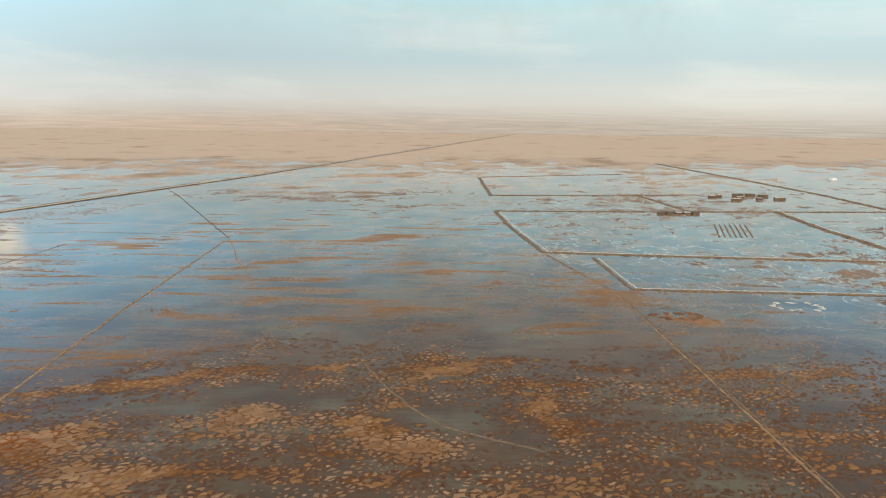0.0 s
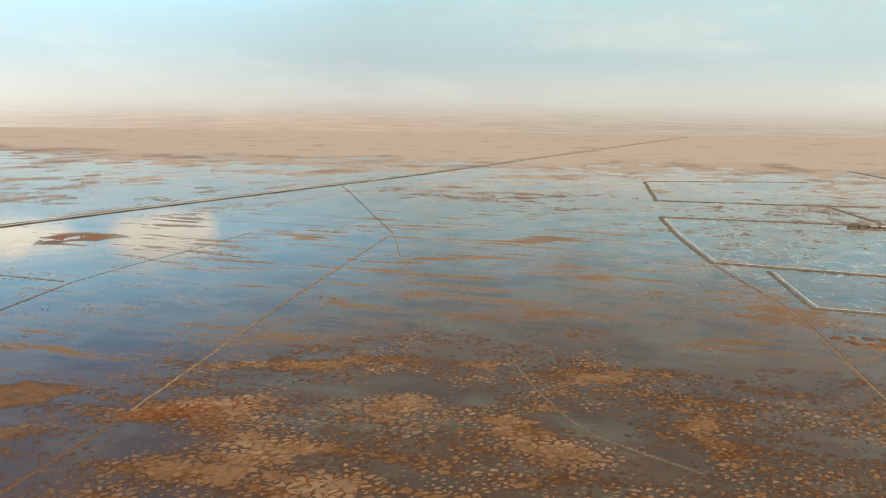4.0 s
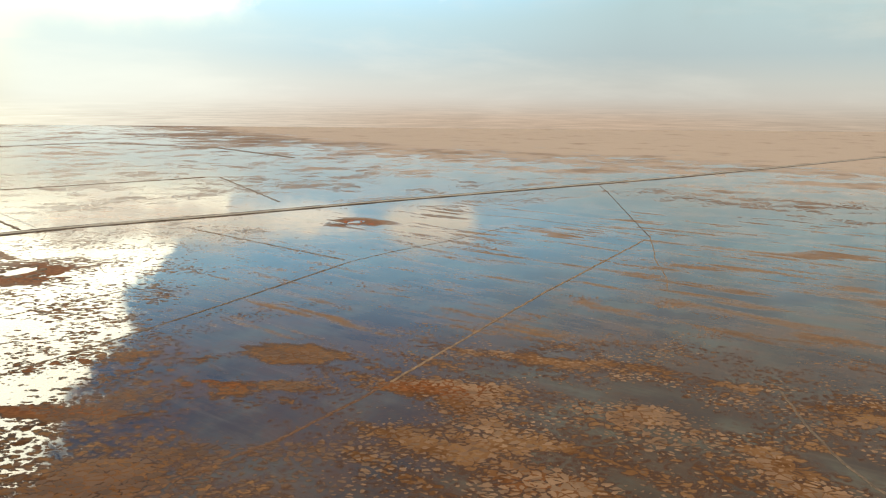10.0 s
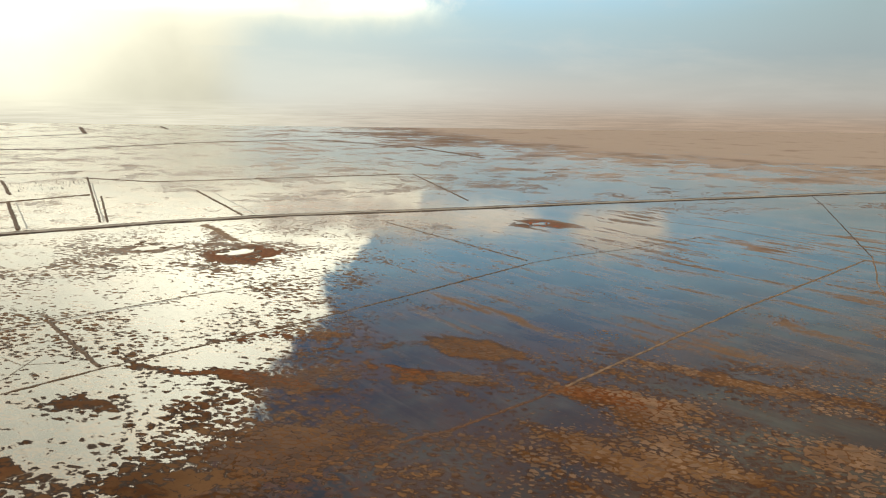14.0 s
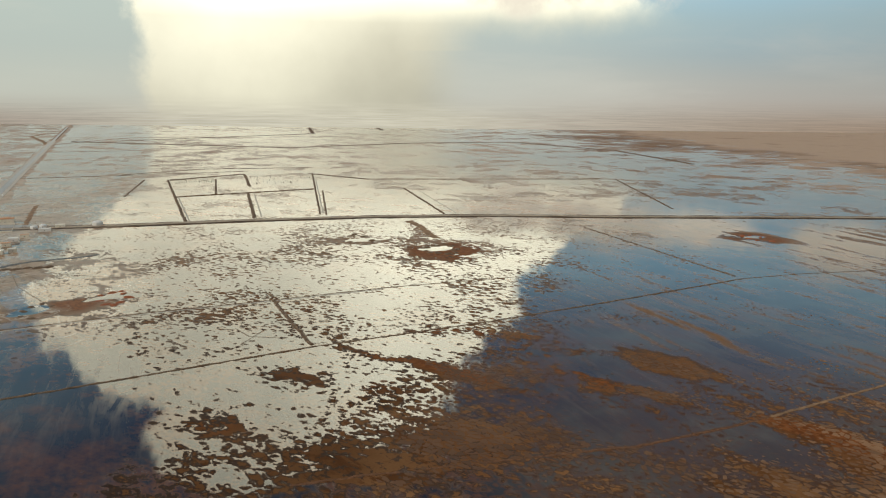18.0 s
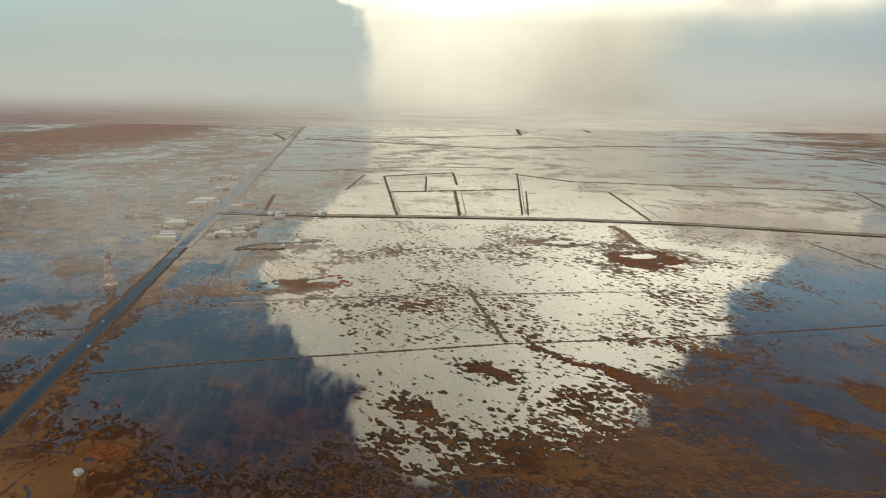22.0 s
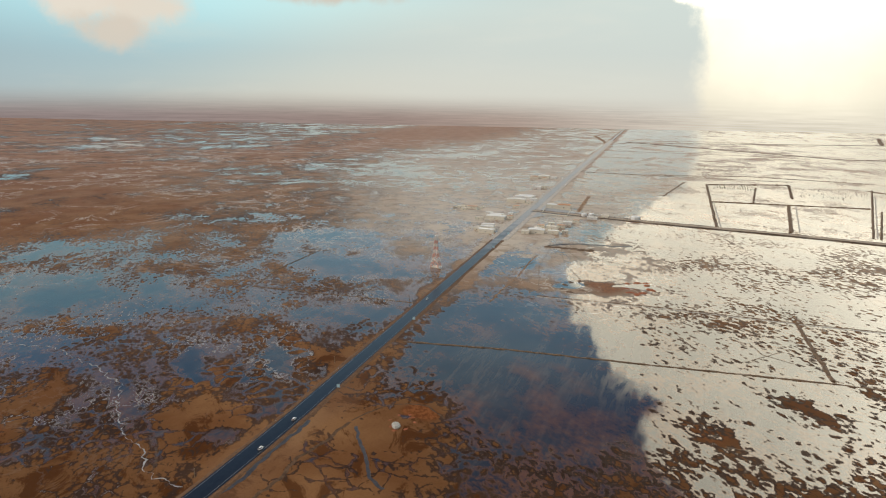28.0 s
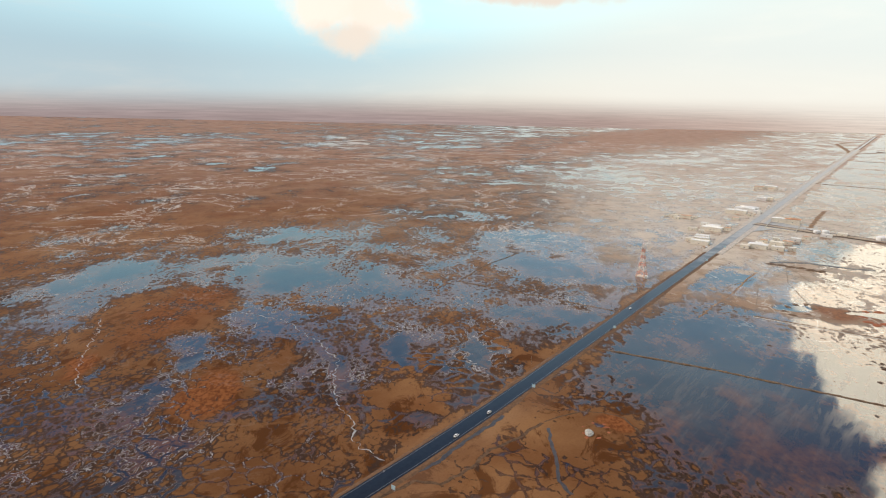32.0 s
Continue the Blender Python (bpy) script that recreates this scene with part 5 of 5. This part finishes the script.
# parked lorries and vans on the verge
def van(x, y, heading):
    v = empty("van", pose(x, y, 0.3, 0, 0, heading), "white box van parked beside the highway", "van", "parked vans")
    part("body", box(new_bm(), -0.6, 0, 1.5, 4.2, 2.1, 2.4, bevel=0.12), M_WHITE, v)
    part("cab", loft(new_bm(), [(0.4, 1.5, 3.0, 1.0), (1.2, 1.5, 2.9, 1.0), (2.1, 1.5, 2.1, 0.92)]), M_WHITE, v)
    part("windscreen", loft(new_bm(), [(1.25, 2.55, 2.93, 0.9), (2.0, 2.05, 2.2, 0.84)]), M_GLASS, v)
    for fx in (-1.7, 2.0):
        for fy in (-0.95, 0.95):
            part("wheel", rod(new_bm(), (fx, fy - 0.12, 0.38), (fx, fy + 0.12, 0.38), 0.38, 12), M_TYRE, v)
    return v


for x, off in ((-1126, -9), (-1220, -8), (-1391, -9), (-1563, -9), (-1150, -11), (-1300, 9), (-760, -11)):
    van(x, road_y(x) + off, ROAD_TURN + (180 if off > 0 else 0))


# planted rows of shrubs behind the pond bunds
def shrub(x, y, size, seed):
    rnd = random.Random(seed)
    s_ = empty("shrub", pose(x, y, 0.1, 0, 0, rnd.uniform(0, 360)), "small dusty dark green shrub in a planted row", "shrub", "planted shrubs")
    bm = new_bm()
    rod(bm, (0, 0, -0.2), (0, 0, size * 0.5), 0.12 * size, 5, 0.06 * size)
    for k in range(3):
        a = rnd.uniform(0, 6.28)
        rod(bm, (0, 0, size * 0.3), (0.4 * size * math.cos(a), 0.4 * size * math.sin(a), size * 0.7), 0.06 * size, 4, 0.02)
    part("trunk", bm, M_BARK, s_)
    bm = new_bm()
    for k in range(90):
        d = Vector((rnd.gauss(0, 1), rnd.gauss(0, 1), rnd.gauss(0, 0.8))).normalized() * size * 0.62 * rnd.random() ** 0.4
        c = Vector((0, 0, size * 0.75)) + d
        m = Matrix.Translation(c) @ Euler((rnd.uniform(0, 6), rnd.uniform(0, 6), rnd.uniform(0, 6))).to_matrix().to_4x4()
        q = size * rnd.uniform(0.12, 0.24)
        vs = [bm.verts.new(m @ Vector(p)) for p in ((-q, 0, 0), (0, -q * 0.45, 0.05 * q), (q, 0, 0), (0, q * 0.45, 0.05 * q))]
        bm.faces.new(vs)
    part("crown", bm, M_LEAF, s_)
    return s_


base_shrubs = [shrub(-1400, 24, 1.5, 1), shrub(-1402, 30, 1.2, 2), shrub(-1404, 37, 1.8, 3)]
rnd = random.Random(5)
for row in range(5):
    for k in range(16):
        x, y = -1402 - 14 * row + rnd.uniform(-2, 2), 26 + 4.6 * k + rnd.uniform(-1.2, 1.2)
        if rnd.random() < 0.85 - 0.08 * row:
            copy_thing(base_shrubs[(row + k) % 3], placed(pose(x, y, 0.1, 0, 0, rnd.uniform(0, 360))))
for k in range(40):
    x, y = -1650 - 240 * rnd.random(), -10 + 110 * rnd.random()
    copy_thing(base_shrubs[k % 3], placed(pose(x, y, 0.1, 0, 0, rnd.uniform(0, 360))))
for k in range(45):
    x, y = -1340 - 130 * rnd.random(), 165 + 130 * rnd.random()
    copy_thing(base_shrubs[k % 3], placed(pose(x, y, 0.1, 0, 0, rnd.uniform(0, 360))))


# plough furrows in a flooded field
for k in range(7):
    x = 352 + 7.2 * k
    strip_ob = strip("furrow_ridge", [(x, 852 + 0.5 * k), (x + 30, 948)], mound(1.5, 0.5, 0.7), M_BUND, step=8, rough=0.5, seed=60 + k)
    tagged(strip_ob, "short ploughed mud ridge in a flooded field", "ridge", "furrow ridges", "structure")


# heaps of dug-out soil round the pits
def spoil_heap(x, y, rx, ry, high, turn, seed, mat, label):
    """One uneven heap, as rings that sink to its foot."""
    rnd_ = random.Random(seed)
    bm = new_bm()
    rings, n = [], 18
    for j, (k, z) in enumerate(((1.0, -0.3), (0.82, 0.25), (0.58, 0.7), (0.3, 0.95))):
        ring = []
        for i in range(n):
            a = 2 * math.pi * i / n
            wob_ = 1 + 0.35 * noise.noise(Vector((math.cos(a) * 1.3, math.sin(a) * 1.3, seed + 0.4 * j)))
            ring.append(bm.verts.new((UNIT * rx * k * wob_ * math.cos(a), UNIT * ry * k * wob_ * math.sin(a), high * z * rnd_.uniform(0.8, 1.15))))
        rings.append(ring)
    for a, b in zip(rings, rings[1:]):
        for i in range(n):
            bm.faces.new((a[i], a[(i + 1) % n], b[(i + 1) % n], b[i]))
    bm.faces.new(rings[-1])
    bm.faces.new(rings[0][::-1])
    heap = part("spoil_heap", bm, mat)
    heap.matrix_world = placed(pose(x, y, 0.05, 0, 0, turn))
    heap.data.polygons.foreach_set("use_smooth", [True] * len(heap.data.polygons))
    return tagged(heap, label, "heap", "spoil heaps")


rnd = random.Random(11)
for cx, cy, rx, ry, count, mat, size in ((-675, 277, 23, 20, 12, M_BUND, 6.0), (-757, 208, 30, 14, 9, M_BUND, 5.0), (-604, 664, 20, 11, 8, M_REDSOIL, 4.5), (186, 513, 20, 8, 12, M_RIDGE, 4.2), (-592, -44, 22, 10, 9, M_REDSOIL, 4.5), (-575, -97, 20, 10, 7, M_BUND, 4.0), (-281, -131, 9, 6, 8, M_REDSOIL, 2.2), (295, 545, 20, 11, 12, M_CLAY, 3.4)):
    for k in range(count):
        a = 2 * math.pi * (k + rnd.uniform(-0.3, 0.3)) / count
        r_ = rnd.uniform(0.8, 1.15)
        spoil_heap(cx + rx * r_ * math.cos(a), cy + ry * r_ * math.sin(a), size * rnd.uniform(0.7, 1.3), size * rnd.uniform(0.45, 0.8), size * rnd.uniform(0.16, 0.28), rnd.uniform(0, 180), rnd.uniform(0, 99), mat, "heap of dug red soil beside a flooded pit" if mat is M_REDSOIL else "heap of pale dried clay beside a flooded pit" if mat is M_CLAY else "heap of dug brown soil beside a flooded pit")
for k in range(6):
    spoil_heap(-728 - 2 * (k % 2), -152 + 9 * k, 4.0, 6.5, 1.6, 10 * k, 200 + k, M_BUND, "long heap of dark soil beside a trench")


# ---- plates of dried crust, curled up where the mud has cracked ----
def plate_material():
    mat, n = material("dried_crust")
    at = plan_place(n)
    lot = n.add("ShaderNodeObjectInfo").outputs["Random"]
    isle = n.add("ShaderNodeNewGeometry").outputs["Random Per Island"]
    tone = n.noise(at, 0.03, 4.0, 0.6)
    grit = n.noise(at, 1.6, 4.0, 0.6)
    col = n.mix(n.step(tone, 0.35, 0.65), (0.21, 0.098, 0.038), (0.31, 0.165, 0.078))
    x, y, _z = n.add("ShaderNodeSeparateXYZ", {0: at}).outputs
    # plates darken towards the south-west, with the shade in their colour
    plate_darkening = n.step(n.math("ADD", n.math("MULTIPLY", x, -0.55), n.math("MULTIPLY", y, -0.5)), -60.0, 60.0, 0.0, 0.68)
    col = n.mix(plate_darkening, col, (0.080, 0.031, 0.010))
    vary = n.line(n.math("FRACT", n.math("ADD", lot, isle)), 0.0, 1.0, 0.72, 1.18)
    col = n.mix(1.0, col, n.add("ShaderNodeCombineXYZ", {0: vary, 1: vary, 2: vary}).outputs[0], "MULTIPLY")
    col = n.mix(n.step(grit, 0.5, 0.8, 0.0, 0.4), col, (0.14, 0.065, 0.026))
    bump = n.add("ShaderNodeBump", {"Strength": 0.4, "Distance": 0.1, "Height": grit}).outputs[0]
    finish(n, Base_Color=col, Roughness=0.9, Normal=bump)
    return mat


M_PLATE = plate_material()


def cut(poly, mx, my, dx, dy):
    """The part of a convex outline that lies behind the line through (mx, my) across (dx, dy)."""
    out = []
    for i, p in enumerate(poly):
        q = poly[i - 1]
        a, b = (q[0] - mx) * dx + (q[1] - my) * dy, (p[0] - mx) * dx + (p[1] - my) * dy
        if (a < 0) != (b < 0):
            f = a / (a - b)
            out.append((q[0] + (p[0] - q[0]) * f, q[1] + (p[1] - q[1]) * f))
        if b < 0:
            out.append(p)
    return out


# seeds of the cracks, on axes turned and drawn out along the wind
COS35, SIN35, DRAWN, CELL = math.cos(radians(28)), math.sin(radians(28)), 1.35, 3.6
rnd = random.Random(21)
side_n = 330
jit = np.random.default_rng(23).uniform(-0.85, 0.85, (side_n, side_n, 2))
seeds = (np.stack(np.meshgrid(np.arange(side_n), np.arange(side_n), indexing="ij"), -1) - side_n / 2 + jit) * CELL


def to_plan(u, v):
    return (u * DRAWN) * COS35 - v * SIN35, (u * DRAWN) * SIN35 + v * COS35


sx, sy = to_plan(seeds[..., 0], seeds[..., 1])
lev = terrain(sx, sy)
reach = np.hypot(sx, sy)
rich = 1.25 * lev[0] + 0.22 - 0.8 * np.clip(lev[1] - 0.45, 0, 1) + 0.55 * fbm(sx * COS35 * 0.5 + sy * SIN35 * 0.5, sy * COS35 - sx * SIN35, 30, 4, 300) + 0.30 * fbm(sx, sy, 7, 2, 310) - 0.30 * lev[6] * (sy < 0)
near_part = (lev[7] < 0.45) & (reach > 205) & (reach < 620) & (np.abs(sy - road_y(sx)) > 17) & (sx < 260) & (sx > -430) & (sy > -60)
keep = np.argwhere((rich > 0.06) & near_part)
keep = keep[(keep.min(1) > 3) & (keep.max(1) < side_n - 4)]


def plate_shape(i, j):
    """One plate of the cracked crust: its middle, its worn top and a rim that slopes to the mud."""
    u, v = seeds[i, j]
    poly = [(u - 9, v - 9), (u + 9, v - 9), (u + 9, v + 9), (u - 9, v + 9)]
    for di in range(-3, 4):
        for dj in range(-3, 4):
            if di or dj:
                nu, nv = seeds[i + di, j + dj]
                poly = cut(poly, (u + nu) / 2, (v + nv) / 2, nu - u, nv - v)
    mu, mv = sum(p[0] for p in poly) / len(poly), sum(p[1] for p in poly) / len(poly)
    shrink = max(0.2, min(1.0, 0.42 + 1.3 * (rich[i, j] - 0.19) + rnd.uniform(-0.2, 0.12)))
    ring = []
    for k, p in enumerate(poly):
        q = poly[k - 1]
        for f in (0.0, 0.33, 0.66):
            pu, pv = q[0] + (p[0] - q[0]) * f, q[1] + (p[1] - q[1]) * f
            ring.append((pu, pv, 0.84 + 0.62 * noise.noise(Vector((pu * 0.9, pv * 0.9, 3.3))) + rnd.uniform(-0.07, 0.07)))
    x0, y0 = to_plan(mu, mv)
    top, foot = [], []
    for pu, pv, k in ring:
        x, y = to_plan(mu + (pu - mu) * shrink * k, mv + (pv - mv) * shrink * k)
        top.append(((x - x0) * UNIT * 0.95, (y - y0) * UNIT * 0.95, 0.07 + rnd.uniform(0.0, 0.04)))
        foot.append(((x - x0) * UNIT * 1.03, (y - y0) * UNIT * 1.03, -0.20))
    n = len(ring)
    faces = [tuple(range(n))] + [(k, k + n, (k + 1) % n + n, (k + 1) % n) for k in range(n)]
    return (x0 * UNIT, y0 * UNIT, max(0.0, 0.3 * (lev[0][i, j] + 0.62)) + 0.02), top + foot, faces


singles = 0
all_v, all_f = [], []
for i, j in keep:
    at_, verts, faces = plate_shape(i, j)
    if singles < 300 and -170 < sx[i, j] < 60 and 205 < sy[i, j] < 320:
        singles += 1
        plate = mesh_object("mud_plate", verts, faces, M_PLATE, ground)
        plate.matrix_basis = pose(*at_)
        continue
    o = len(all_v)
    all_v += [(at_[0] + p[0], at_[1] + p[1], at_[2] + p[2]) for p in verts]
    all_f += [tuple(k + o for k in f) for f in faces]
tagged(mesh_object("mud_crust", all_v, all_f, M_PLATE), "ragged plates of dried ochre mud crust on wet ground", "mud crust", kind="stuff")
